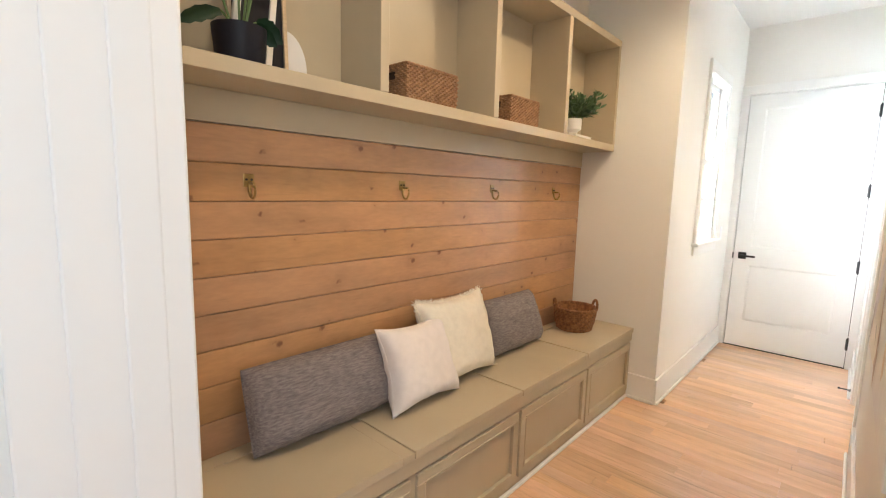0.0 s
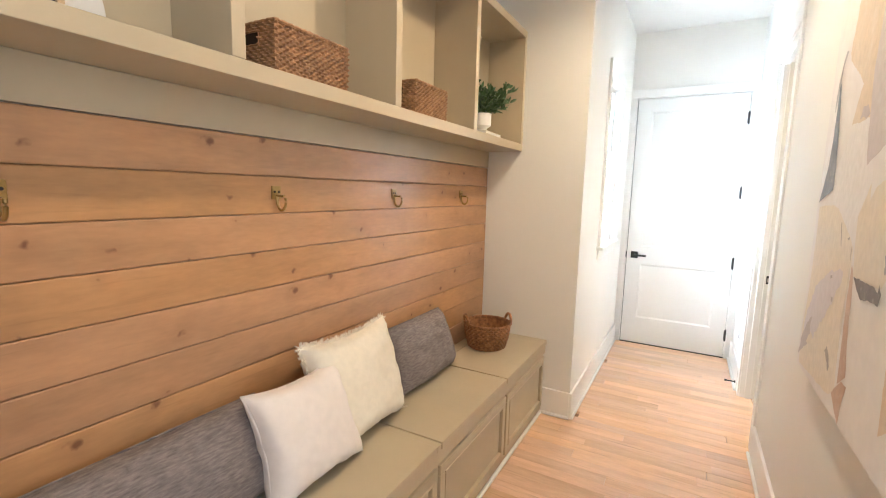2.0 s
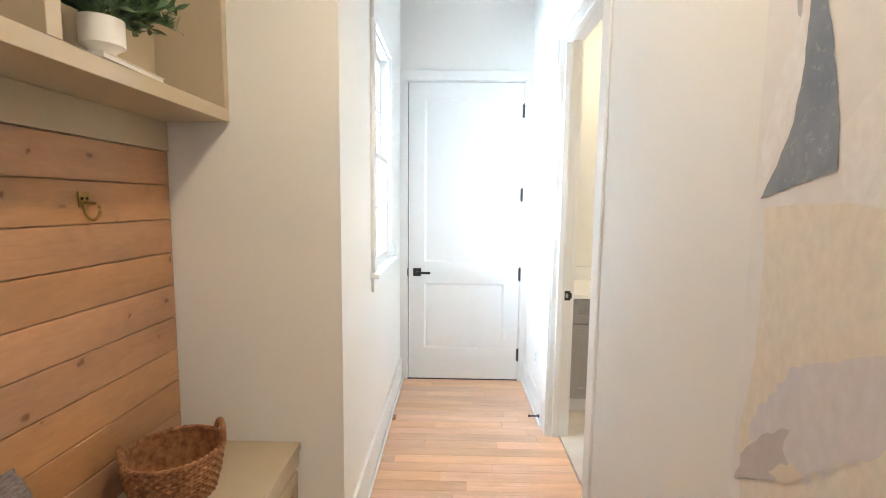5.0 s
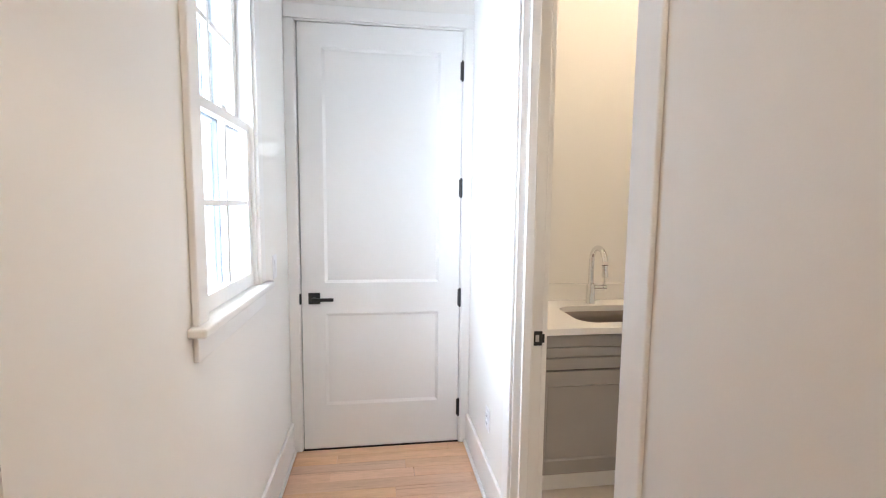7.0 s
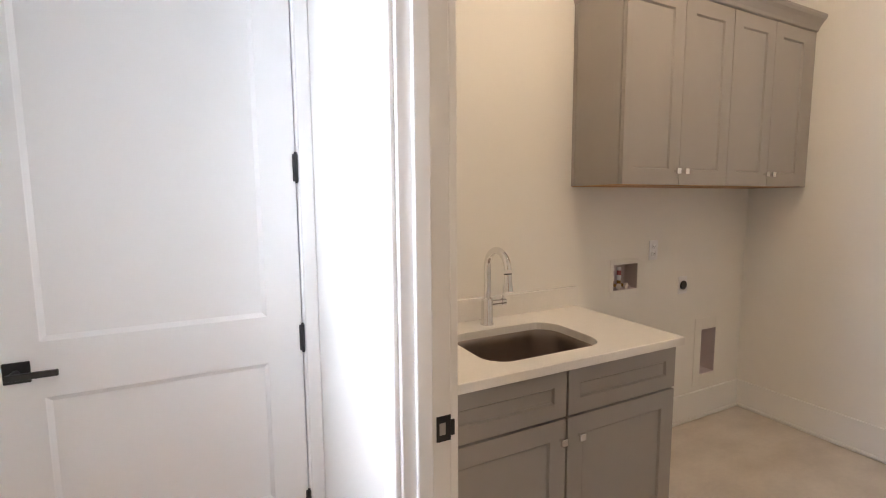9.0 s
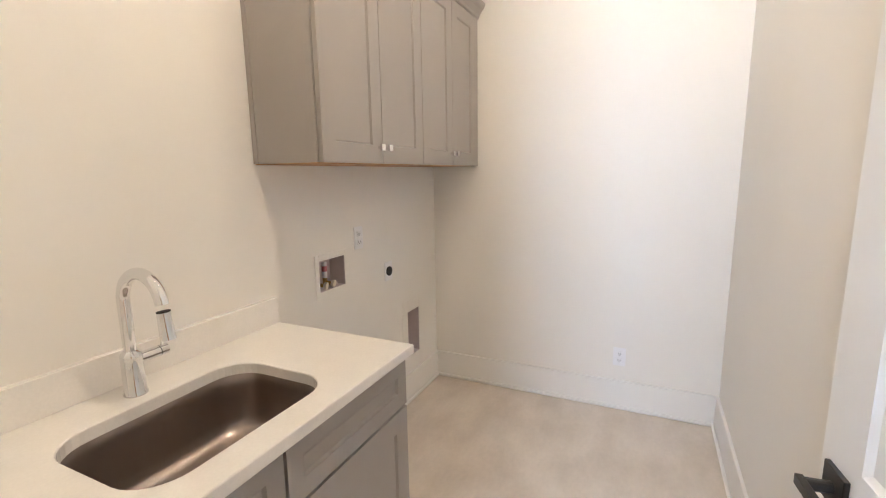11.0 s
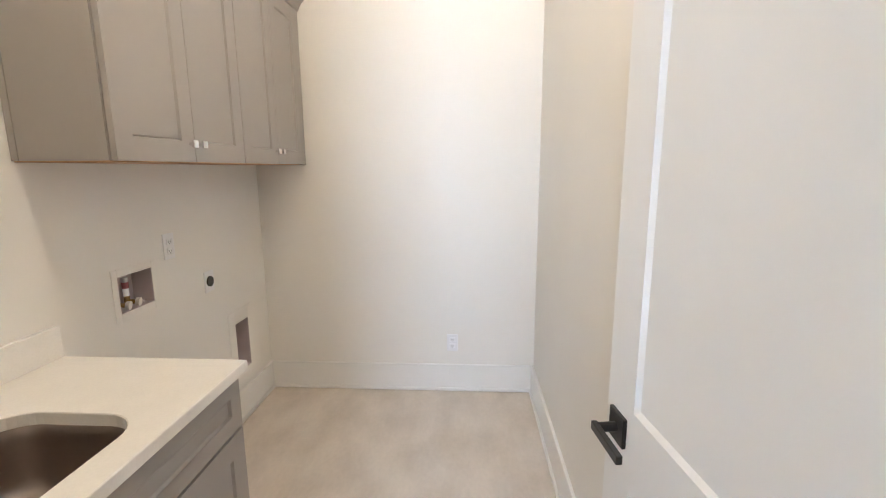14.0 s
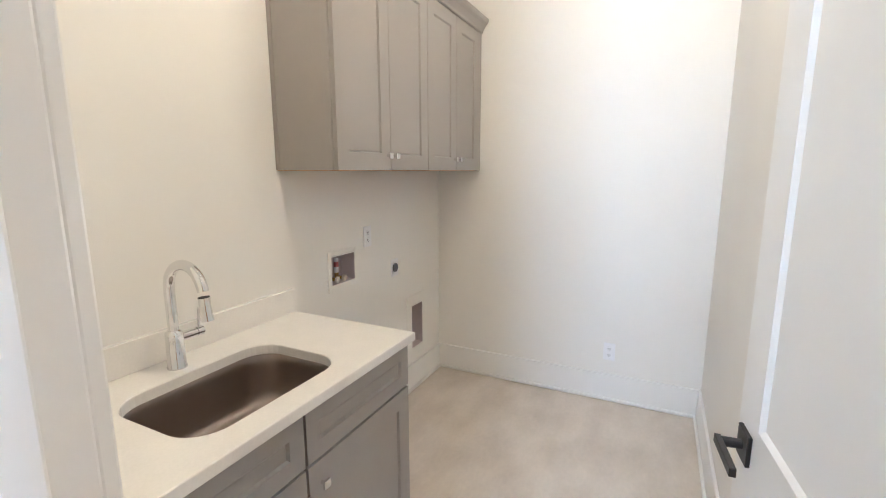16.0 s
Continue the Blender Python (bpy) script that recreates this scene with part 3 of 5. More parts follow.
def knotty(base):
    """Adds dark round knots to a board material: sparse cells along the board."""
    nt = base.node_tree
    n, l = nt.nodes, nt.links
    p = n["Principled BSDF"]
    src = p.inputs["Base Color"].links[0].from_socket
    oi = n.new("ShaderNodeObjectInfo")
    co = n.new("ShaderNodeTexCoord")
    off = n.new("ShaderNodeVectorMath")
    off.operation = "MULTIPLY_ADD"
    off.inputs[1].default_value = (0.0, 17.0, 0.0)
    comb = n.new("ShaderNodeCombineXYZ")
    l.new(oi.outputs["Random"], comb.inputs[1])
    l.new(comb.outputs[0], off.inputs[0])
    l.new(co.outputs["Object"], off.inputs[2])
    warp = n.new("ShaderNodeTexNoise")
    warp.inputs["Scale"].default_value = 22
    l.new(off.outputs[0], warp.inputs["Vector"])
    wv = n.new("ShaderNodeVectorMath")
    wv.operation = "MULTIPLY_ADD"
    wv.inputs[1].default_value = (0.0, 0.06, 0.03)
    l.new(warp.outputs["Color"], wv.inputs[0])
    l.new(off.outputs[0], wv.inputs[2])
    spl = n.new("ShaderNodeSeparateXYZ")
    l.new(wv.outputs[0], spl.inputs[0])
    mp = n.new("ShaderNodeCombineXYZ")
    l.new(spl.outputs[1], mp.inputs[0])
    l.new(spl.outputs[2], mp.inputs[1])
    vo = n.new("ShaderNodeTexVoronoi")
    vo.voronoi_dimensions = "2D"
    vo.inputs["Scale"].default_value = 5.2
    l.new(mp.outputs[0], vo.inputs["Vector"])
    sep = n.new("ShaderNodeSeparateColor")
    l.new(vo.outputs["Color"], sep.inputs[0])
    size = n.new("ShaderNodeMapRange")
    size.inputs["From Min"].default_value, size.inputs["From Max"].default_value = 0.45, 1.0
    size.inputs["To Min"].default_value, size.inputs["To Max"].default_value = -0.02, 0.07
    l.new(sep.outputs[0], size.inputs["Value"])
    d = n.new("ShaderNodeMath")
    d.operation = "SUBTRACT"
    l.new(size.outputs[0], d.inputs[0])
    l.new(vo.outputs["Distance"], d.inputs[1])
    k = n.new("ShaderNodeMapRange")
    k.inputs["From Min"].default_value, k.inputs["From Max"].default_value = -0.02, 0.03
    k.inputs["To Max"].default_value = 0.8
    l.new(d.outputs[0], k.inputs["Value"])
    halo = n.new("ShaderNodeMapRange")
    halo.inputs["From Min"].default_value, halo.inputs["From Max"].default_value = -0.22, 0.03
    halo.inputs["To Max"].default_value = 0.30
    l.new(d.outputs[0], halo.inputs["Value"])
    m1 = n.new("ShaderNodeMix")
    m1.data_type = "RGBA"
    m1.inputs["B"].default_value = (0.28, 0.14, 0.07, 1)
    l.new(halo.outputs[0], m1.inputs["Factor"])
    l.new(src, m1.inputs["A"])
    m2 = n.new("ShaderNodeMix")
    m2.data_type = "RGBA"
    m2.inputs["B"].default_value = (0.13, 0.042, 0.02, 1)
    l.new(k.outputs[0], m2.inputs["Factor"])
    l.new(m1.outputs["Result"], m2.inputs["A"])
    l.new(m2.outputs["Result"], p.inputs["Base Color"])


knotty(M_PINE)
bz = [1.674, 1.547, 1.418, 1.290, 1.162, 1.034, 0.906, 0.778, 0.650, 0.510]
for hi, lo in zip(bz, bz[1:]):
    bm = B((ALCX + 0.003, ALCX + 0.021, 0, ALC1 - ALC0 - 0.006, lo - (lo + hi) / 2 + 0.0006, hi - (lo + hi) / 2 - 0.0006), bevel=0.0045)
    part("board", bm, M_PINE, panelling, at=pose(0, ALC0 + 0.003, (lo + hi) / 2))
part("backing", B((ALCX + 0.0005, ALCX + 0.003, ALC0 + 0.003, ALC1 - 0.003, 0.3, 1.675)), M_JOINT, panelling, "dark joint backing")

# bench with four hinged lids and framed panels
bench = thing("storage_bench", "greige painted built-in storage bench with hinged lids", "bench")
BX, BZ = -0.244, 0.523
part("carcass", B((ALCX + 0.022, BX - 0.022, ALC0 + 0.002, ALC1 - 0.002, 0.003, BZ - 0.032)), M_GREIGE, bench)
part("rear_rail", B((ALCX + 0.022, ALCX + 0.09, ALC0 + 0.002, ALC1 - 0.002, BZ - 0.0315, BZ - 0.001), bevel=0.002), M_GREIGE, bench)
seams = [ALC0 + 0.002, 1.80, 1.845, 2.525, 2.57, 3.245, 3.29, ALC1 - 0.002]
lids = [(seams[0], 1.79), (1.845, 2.535), (2.570, 3.255), (3.290, seams[-1])]
for a, b in lids:
    lid = part("lid", B((ALCX + 0.092, BX, a + 0.0028, b - 0.0028, BZ - 0.0315, BZ), bevel=0.003), M_GREIGE, bench)
    bm = bmesh.new()
    n = int((b - a) / 0.03)
    for i in range(n):
        y = a + 0.015 + (b - a - 0.03) * i / (n - 1)
        tube(bm, [(ALCX + 0.091, y - 0.006, BZ + 0.001), (ALCX + 0.091, y + 0.006, BZ + 0.001)], 0.0035, 6)
    part("hinge_strip", bm, M_GREIGE, lid, "painted piano hinge")
for a, b in zip(lids, lids[1:]):
    part("lid_rail", B((ALCX + 0.092, BX - 0.002, a[1], b[0], BZ - 0.0315, BZ - 0.004), bevel=0.002), M_GREIGE, bench)
for a, b in ((ALC0 + 0.03, 1.83), (1.868, 2.555), (2.578, 3.302), (3.322, 4.012)):
    bm = bmesh.new()
    x, w = BX - 0.022, 0.045
    for q in ((x, x + 0.017, a, b, 0.402, 0.402 + 0.002), (x, x + 0.015, a, b, 0.37, 0.415), (x, x + 0.015, a, b, 0.06, 0.105), (x, x + 0.015, a, a + w, 0.105, 0.37), (x, x + 0.015, b - w, b, 0.105, 0.37)):
        box(bm, *q, bevel=0.003)
    for q in ((x, x + 0.019, a + w - 0.006, b - w + 0.006, 0.364, 0.374), (x, x + 0.019, a + w - 0.006, b - w + 0.006, 0.101, 0.111), (x, x + 0.019, a + w - 0.006, a + w + 0.004, 0.111, 0.364), (x, x + 0.019, b - w - 0.004, b - w + 0.006, 0.111, 0.364)):
        box(bm, *q, bevel=0.003)
    part("front_panel", bm, M_GREIGE, bench)
part("front_rail", B((BX - 0.022, BX - 0.008, ALC0 + 0.002, ALC1 - 0.002, 0.43, BZ - 0.033), bevel=0.002), M_GREIGE, bench)
part("shoe", B((BX - 0.022, BX - 0.004, ALC0 + 0.002, ALC1 - 0.018, 0.003, 0.022), bevel=0.005), M_TRIM, bench, "cream painted shoe moulding")

# brass hooks
for i, y in enumerate((1.477, 2.199, 2.905, 3.627)):
    at = pose(ALCX + 0.021, y, 1.478)
    hook = thing("coat_hook", "aged brass coat hook on a square plate screwed to pine boards", "coat hook", at=at, group="coat hooks along the panelling")
    part("plate", B((0, 0.005, -0.019, 0.019, -0.010, 0.036), bevel=0.0015), M_BRASS, hook)
    for sy in (-0.009, 0.009):
        bm = bmesh.new()
        tube(bm, [(0.005, sy, 0.016), (0.0068, sy, 0.016)], 0.0042, 10)
        part("screw", bm, M_GAP, hook, "dark recessed screw head")
    bm = bmesh.new()
    pts = [(0.005, 0, 0.0)]
    for k in range(15):
        a = math.pi * (1.12 * k / 14)
        pts.append((0.029 - 0.021 * math.cos(a), 0, -0.016 - 0.031 * math.sin(a)))
    tube(bm, pts, [0.0062] * 3 + [0.0052] * 9 + [0.0050] * 4, 12)
    part("prong", bm, M_BRASS, hook, smooth=True)
    bm = bmesh.new()
    tube(bm, [(0.005, 0, 0.004), (0.030, 0, 0.001), (0.042, 0, 0.003)], [0.005, 0.0046, 0.0052], 10)
    part("peg", bm, M_BRASS, hook, smooth=True)

# ---------------------------------------------------------------- cushions


def cushion_mesh(w, h, t, seed, puff=0.5, pull=0.11, soft=0.0, taper=0.0, n=40):
    """A stuffed cushion in its own x (width), y (height from 0) and z (front)."""
    bm = bmesh.new()
    rings = {}
    for side in (1, -1):
        for i in range(n + 1):
            for j in range(n + 1):
                u, v = -1 + 2 * i / n, -1 + 2 * j / n
                edge = i in (0, n) or j in (0, n)
                if edge and side == -1:
                    rings[side, i, j] = rings[1, i, j]
                    continue
                x, y = outline_point(w, h, u, v, pull, soft, taper)
                th = t / 2 * ((1 - u ** 4) * (1 - v ** 4)) ** puff
                crease = noise.noise(Vector((u * 2.1 + seed, v * 2.3, side * 3.0))) * 0.16 + noise.noise(Vector((u * 6 + seed, v * 6, side * 5.0))) * 0.05
                sag = (1 - v) * 0.10
                th *= 1 + crease + sag
                rings[side, i, j] = bm.verts.new((x + 0.004 * noise.noise(Vector((v * 4, seed, 1))), y + 0.005 * noise.noise(Vector((u * 4, seed, 7))), side * th))
    for side in (1, -1):
        for i in range(n):
            for j in range(n):
                q = [rings[side, i, j], rings[side, i + 1, j], rings[side, i + 1, j + 1], rings[side, i, j + 1]]
                bm.faces.new(q if side == 1 else q[::-1])
    return bm


def outline_point(w, h, u, v, pull, soft, taper):
    """Where a point of the square lies in the cushion's plane: edges drawn in, corners rounded by soft, one upper side drawn in by taper."""
    x = w / 2 * u * (1 - pull * (1 - v * v) * abs(u) ** 3) * math.sqrt(1 - soft * v * v)
    y = h / 2 * v * (1 - pull * (1 - u * u) * abs(v) ** 3) * math.sqrt(1 - soft * u * u) + h / 2
    if u > 0:
        x *= 1 - taper * (v + 1) / 2
    return x, y


def leaning(x, y, z, lean, roll=0.0, yaw=0.0):
    """A pose on the bench, leaning back against the boards."""
    a = radians(lean)
    m = Matrix(((0, -math.sin(a), math.cos(a), x), (1, 0, 0, y), (0, math.cos(a), math.sin(a), z), (0, 0, 0, 1)))
    return Matrix.Translation((x, y, z)) @ Matrix.Rotation(radians(yaw), 4, "Z") @ Matrix.Translation((-x, -y, -z)) @ m @ Matrix.Rotation(radians(roll), 4, "Z")


def piping(w, h, pull=0.11, soft=0.0, taper=0.0):
    pts = []
    for k in range(80):
        s = 4 * k / 80
        e, f = int(s), -1 + 2 * (s - int(s))
        u, v = ((f, -1), (1, f), (-f, 1), (-1, -f))[e]
        pts.append((*outline_point(w, h, u, v, pull, soft, taper), 0))
    bm = bmesh.new()
    tube(bm, pts, 0.003, 6, closed=True)
    return bm


def cushion(label, w, h, t, seed, m, at, fringe=False, pull=0.10, soft=0.0, taper=0.0):
    c = thing("cushion", label, "cushion", at=at, group="cushions on the bench")
    part("cover", cushion_mesh(w, h, t, seed, 0.5, pull, soft, taper), m, c, smooth=True)
    part("seam", piping(w, h, pull, soft, taper), m, c, smooth=True)
    if fringe:
        bm = bmesh.new()
        rnd = random.Random(5)
        for k in range(760):
            s = 4 * k / 760
            e, f = int(s), -1 + 2 * (s - int(s))
            u, v = ((f, -1), (1, f), (-f, 1), (-1, -f))[e]
            px, py = outline_point(w, h, u, v, pull, soft, taper)
            d = Vector(((0, -1, 0), (1, 0, 0), (0, 1, 0), (-1, 0, 0))[e]) + Vector((rnd.uniform(-.7, .7), rnd.uniform(-.7, .7), rnd.uniform(-.6, .6)))
            d.normalize()
            if e == 0:
                d.y = abs(d.y) * 0.1
            ln = rnd.uniform(0.010, 0.024)
            tube(bm, [(px, py, 0), (px + d.x * ln, py + d.y * ln, d.z * ln)], [0.0026, 0.0014], 4)
        part("fringe", bm, m, c, "frayed cotton fringe")
    return c


cushion("long grey woven lumbar cushion leaning against pine boards", 0.67, 0.315, 0.17, 1.3, M_GREYCLOTH, leaning(-0.600, 1.735, BZ + 0.004, 17, 0, 0), pull=0.03, soft=0.07)
cushion("short grey woven lumbar cushion leaning against pine boards", 0.57, 0.33, 0.16, 7.7, M_GREYCLOTH, leaning(-0.595, 3.055, BZ + 0.004, 20, 0, 0), pull=0.03, soft=0.035)
cushion("large cream cotton cushion with a frayed fringe edge", 0.50, 0.425, 0.17, 4.1, M_CREAMCLOTH, leaning(-0.535, 2.47, BZ + 0.006, 16, 0, 0), fringe=True, pull=0.12)
cushion("small blush white cushion propped in front of others", 0.425, 0.375, 0.14, 9.2, M_PINKCLOTH, leaning(-0.475, 2.15, BZ + 0.004, 19, 0, 0), pull=0.15, taper=0.14)

# ---------------------------------------------------------------- baskets


def woven_wall(bm, outline, z0, z1, rows, cols, amp, holes=(), fu=4, fv=4, low=-0.1):
    """A closed woven wall along an outline function f(s, k) -> (x, y, nx, ny) with k the height from 0 to 1: strands pass over and under the uprights."""
    nz, ns = rows * fv, cols * fu
    v = {}
    for j in range(nz + 1):
        k = j / nz
        r, fr = divmod(j, fv)
        band = math.sin(math.pi * fr / fv) ** 0.7
        for i in range(ns):
            x, y, nx, ny = outline(i / ns, k)
            c, fc = divmod(i, fu)
            wave = math.sin(math.pi * fc / fu) ** 0.8
            over = 1 if (c + r) % 2 == 0 else low
            wob = noise.noise(Vector((x * 45, y * 45, r * 3.7)))
            d = amp * (band * (0.35 + over * wave) + 0.3 * wob - 0.5)
            v[i, j] = bm.verts.new((x + nx * d, y + ny * d, z0 + (z1 - z0) * k + 0.0012 * wob * (0 < j < nz)))
    for j in range(nz):
        for i in range(ns):
            s, k = (i + 0.5) / ns, (j + 0.5) / nz
            if any(a < s < b and c < k < d for a, b, c, d in holes):
                continue
            bm.faces.new((v[i, j], v[(i + 1) % ns, j], v[(i + 1) % ns, j + 1], v[i, j + 1]))


def rect_outline(w, d, r=0.012):
    """Outline along x from -w/2, y from -d/2, counterclockwise, starting at the corner (-w/2, -d/2)."""
    per = 2 * (w + d)

    def f(s, k):
        flare = 1 + 0.02 * k
        q = s * per
        if q < w:
            p = (-w / 2 + q, -d / 2, 0, -1)
        elif q < w + d:
            p = (w / 2, -d / 2 + q - w, 1, 0)
        elif q < 2 * w + d:
            p = (w / 2 - (q - w - d), d / 2, 0, 1)
        else:
            p = (-w / 2, d / 2 - (q - 2 * w - d), -1, 0)
        return p[0] * flare, p[1] * flare, p[2], p[3]
    return f


def square_basket(at, w, d, h):
    """Long side w along x; handle holes in the short sides."""
    b = thing("storage_basket", "brown woven seagrass storage basket with handle holes, on the shelf", "basket", at=at, group="woven baskets on the shelf")
    per = 2 * (w + d)
    m1, m2 = (w + d / 2) / per, (2 * w + 1.5 * d) / per
    hw = 0.034 / per
    holes = [(m - hw, m + hw, 0.58, 0.84) for m in (m2,)]
    bm = bmesh.new()
    woven_wall(bm, rect_outline(w, d), 0.004, h, 15, int(per / 0.0125) // 2 * 2, 0.0066, holes, low=-0.45)
    inner = rect_outline(w - 0.022, d - 0.022)
    part("body", bm, M_RATTAN, b, smooth=True)
    # Inner wall is coloured dark so that the handle hole looks shaded.
    bm = bmesh.new()
    woven_wall(bm, inner, 0.006, h, 8, 40, 0.001, (), 2, 2)
    part("inner_weave", bm, M_INNER_SHADE, b, "inside of the weave, coloured dark as if in shade", smooth=True)
    part("bottom", B((-w / 2 + 0.002, w / 2 - 0.002, -d / 2 + 0.002, d / 2 - 0.002, 0.0, 0.006)), M_RATTAN, b)
    f = rect_outline(w - 0.006, d - 0.006)
    bm = bmesh.new()
    pts = [(*f(i / 120, 1)[:2], h + 0.001 + 0.0012 * math.sin(i * 2.1)) for i in range(120)]
    tube(bm, pts, [0.0055 + 0.0012 * (i % 2) for i in range(120)], 7, closed=True)
    part("rim", bm, M_RATTAN, b, smooth=True)
    for sx in (-1,):
        bm = bmesh.new()
        x = sx * (w / 2 + 0.001)
        loop = [(x, -0.036, h * 0.57), (x, 0.036, h * 0.57), (x, 0.036, h * 0.85), (x, -0.036, h * 0.85)]
        tube(bm, loop, 0.004, 6, closed=True)
        part("handle_hole", bm, M_RATTAN, b, "bound handle opening")
    return b


square_basket(pose(-0.605, 2.165, SZ1 + 0.001, 0, 0, 90), 0.30, 0.205, 0.134)
square_basket(pose(-0.605, 2.875, SZ1 + 0.001, 0, 0, 90), 0.27, 0.20, 0.132)

rb = thing("round_basket", "round brown braided basket with two loop handles on the bench", "basket", at=pose(-0.545, 3.70, BZ + 0.001, 0, 0, 40))


def round_outline(r0, r1):
    def f(s, k):
        a = 2 * math.pi * s
        r = r0 + (r1 - r0) * math.sin(k * math.pi / 2 * 0.95)
        return r * math.cos(a), r * math.sin(a), math.cos(a), math.sin(a)
    return f


bm = bmesh.new()
woven_wall(bm, round_outline(0.118, 0.146), 0.003, 0.156, 12, 60, 0.0066)
woven_wall(bm, round_outline(0.110, 0.137), 0.006, 0.156, 9, 34, 0.002, (), 2, 2)
part("body", bm, M_BRAID, rb, smooth=True)
bm = bmesh.new()
lathe(bm, [(0, 0.0), (0.113, 0.0), (0.116, 0.006), (0.0, 0.006)])
part("bottom", bm, M_BRAID, rb)
bm = bmesh.new()
for ph in (0, math.pi):
    pts = []
    for i in range(160):
        a = 2 * math.pi * i / 160
        pts.append(((0.143 + 0.004 * math.cos(a * 22 + ph)) * math.cos(a), (0.143 + 0.004 * math.cos(a * 22 + ph)) * math.sin(a), 0.157 + 0.004 * math.sin(a * 22 + ph)))
    tube(bm, pts, 0.0055, 7, closed=True)
part("rim", bm, M_BRAID, rb, smooth=True)
for sgn in (1, -1):
    bm = bmesh.new()
    for ph in (0, 2.1, 4.2):
        pts = []
        for i in range(41):
            k = i / 40
            a = math.pi * k
            y = 0.058 * math.cos(a)
            z = 0.148 + 0.060 * math.sin(a)
            x = sgn * (0.136 + 0.008 * math.sin(a))
            pts.append((x + 0.0042 * math.cos(k * 34 + ph), y, z + 0.0042 * math.sin(k * 34 + ph)))
        tube(bm, pts, 0.0055, 7)
    part("handle", bm, M_BRAID, rb, "twisted loop handle", smooth=True)

# ---------------------------------------------------------------- shelf ornaments


def leaf(bm, base, d, length, width, curl=0.2, seed=0.0):
    """A pointed oval leaf from base along d, folded a little along its midrib."""
    d = Vector(d).normalized()
    side = d.cross(Vector((0.0, 0.0, 1.0)))
    if side.length < 0.05:
        side = Vector((1, 0, 0))
    side.normalize()
    up = side.cross(d)
    tilt = seed * 6.28
    side, up = side * math.cos(tilt) + up * math.sin(tilt), up * math.cos(tilt) - side * math.sin(tilt)
    rows = []
    for i in range(6):
        k = i / 5
        wv = width / 2 * math.sin(math.pi * min(1, k * 0.92 + 0.06)) ** 0.8
        c = Vector(base) + d * length * k - up * curl * length * k * k
        rows.append((bm.verts.new(c + side * wv + up * wv * 0.25), bm.verts.new(c), bm.verts.new(c - side * wv + up * wv * 0.25)))
    for a, b in zip(rows, rows[1:]):
        bm.faces.new((a[0], a[1], b[1], b[0]))
        bm.faces.new((a[1], a[2], b[2], b[1]))


plant = thing("potted_plant", "small green leafy plant in a white footed pot on a book", "potted plant", at=pose(-0.545, 3.505, SZ1 + 0.017))
bm = bmesh.new()
lathe(bm, [(0, 0), (0.030, 0), (0.031, 0.006), (0.026, 0.014), (0.034, 0.024), (0.050, 0.034), (0.051, 0.100), (0.047, 0.100), (0.046, 0.086), (0, 0.084)])
part("pot", bm, M_WHITEPOT, plant, "white ceramic footed pot", smooth=True)
bm = bmesh.new()
lathe(bm, [(0, 0.091), (0.0455, 0.088)])
part("soil", bm, M_SOIL, plant)
rnd = random.Random(11)
stems, leaves = bmesh.new(), bmesh.new()
for s in range(58):
    az = rnd.uniform(0, 6.28) if s > 5 else rnd.uniform(0.9, 2.0)
    out = rnd.uniform(0.35, 0.95)
    ln = rnd.uniform(0.17, 0.31)
    d0 = Vector((math.cos(az) * out, math.sin(az) * out * 1.35 + 0.25, 1.0)).normalized()
    pts = []
    for k in range(8):
        f = k / 7
        p = Vector((0.012 * math.cos(az), 0.012 * math.sin(az), 0.085)) + d0 * ln * f - Vector((0, 0, 1)) * ln * 0.35 * f * f
        p.x = max(-0.17, p.x)
        pts.append(p)
    tube(stems, pts, 0.0012, 5)
    for k in range(2, 8):
        for sgn in (1, -1, 0):
            if sgn == 0 and k % 2:
                continue
            dd = (d0 * 0.6 + Vector((rnd.uniform(-1, 1), rnd.uniform(-1, 1), rnd.uniform(-0.5, 0.7))) * 0.8 * (1 if sgn else 0.3))
            leaf(leaves, pts[k], dd, rnd.uniform(0.030, 0.050), rnd.uniform(0.013, 0.020), 0.15, rnd.random())
part("stems", stems, M_STEM, plant)
part("foliage", leaves, M_LEAF, plant, "dense small pointed green leaves", smooth=True)
book = thing("book", "thin cream book lying flat under the small plant pot", "book", at=pose(-0.56, 3.545, SZ1 + 0.001, 0, 0, 3))
part("cover", B((-0.075, 0.072, -0.125, 0.125, 0.0, 0.002), (-0.075, 0.072, -0.125, 0.125, 0.0125, 0.0145), (-0.075, -0.072, -0.125, 0.125, 0.002, 0.0125)), M_CAULK, book)
part("pages", B((-0.0715, 0.069, -0.122, 0.122, 0.002, 0.0125)), M_WHITEPOT, book, "white page block")

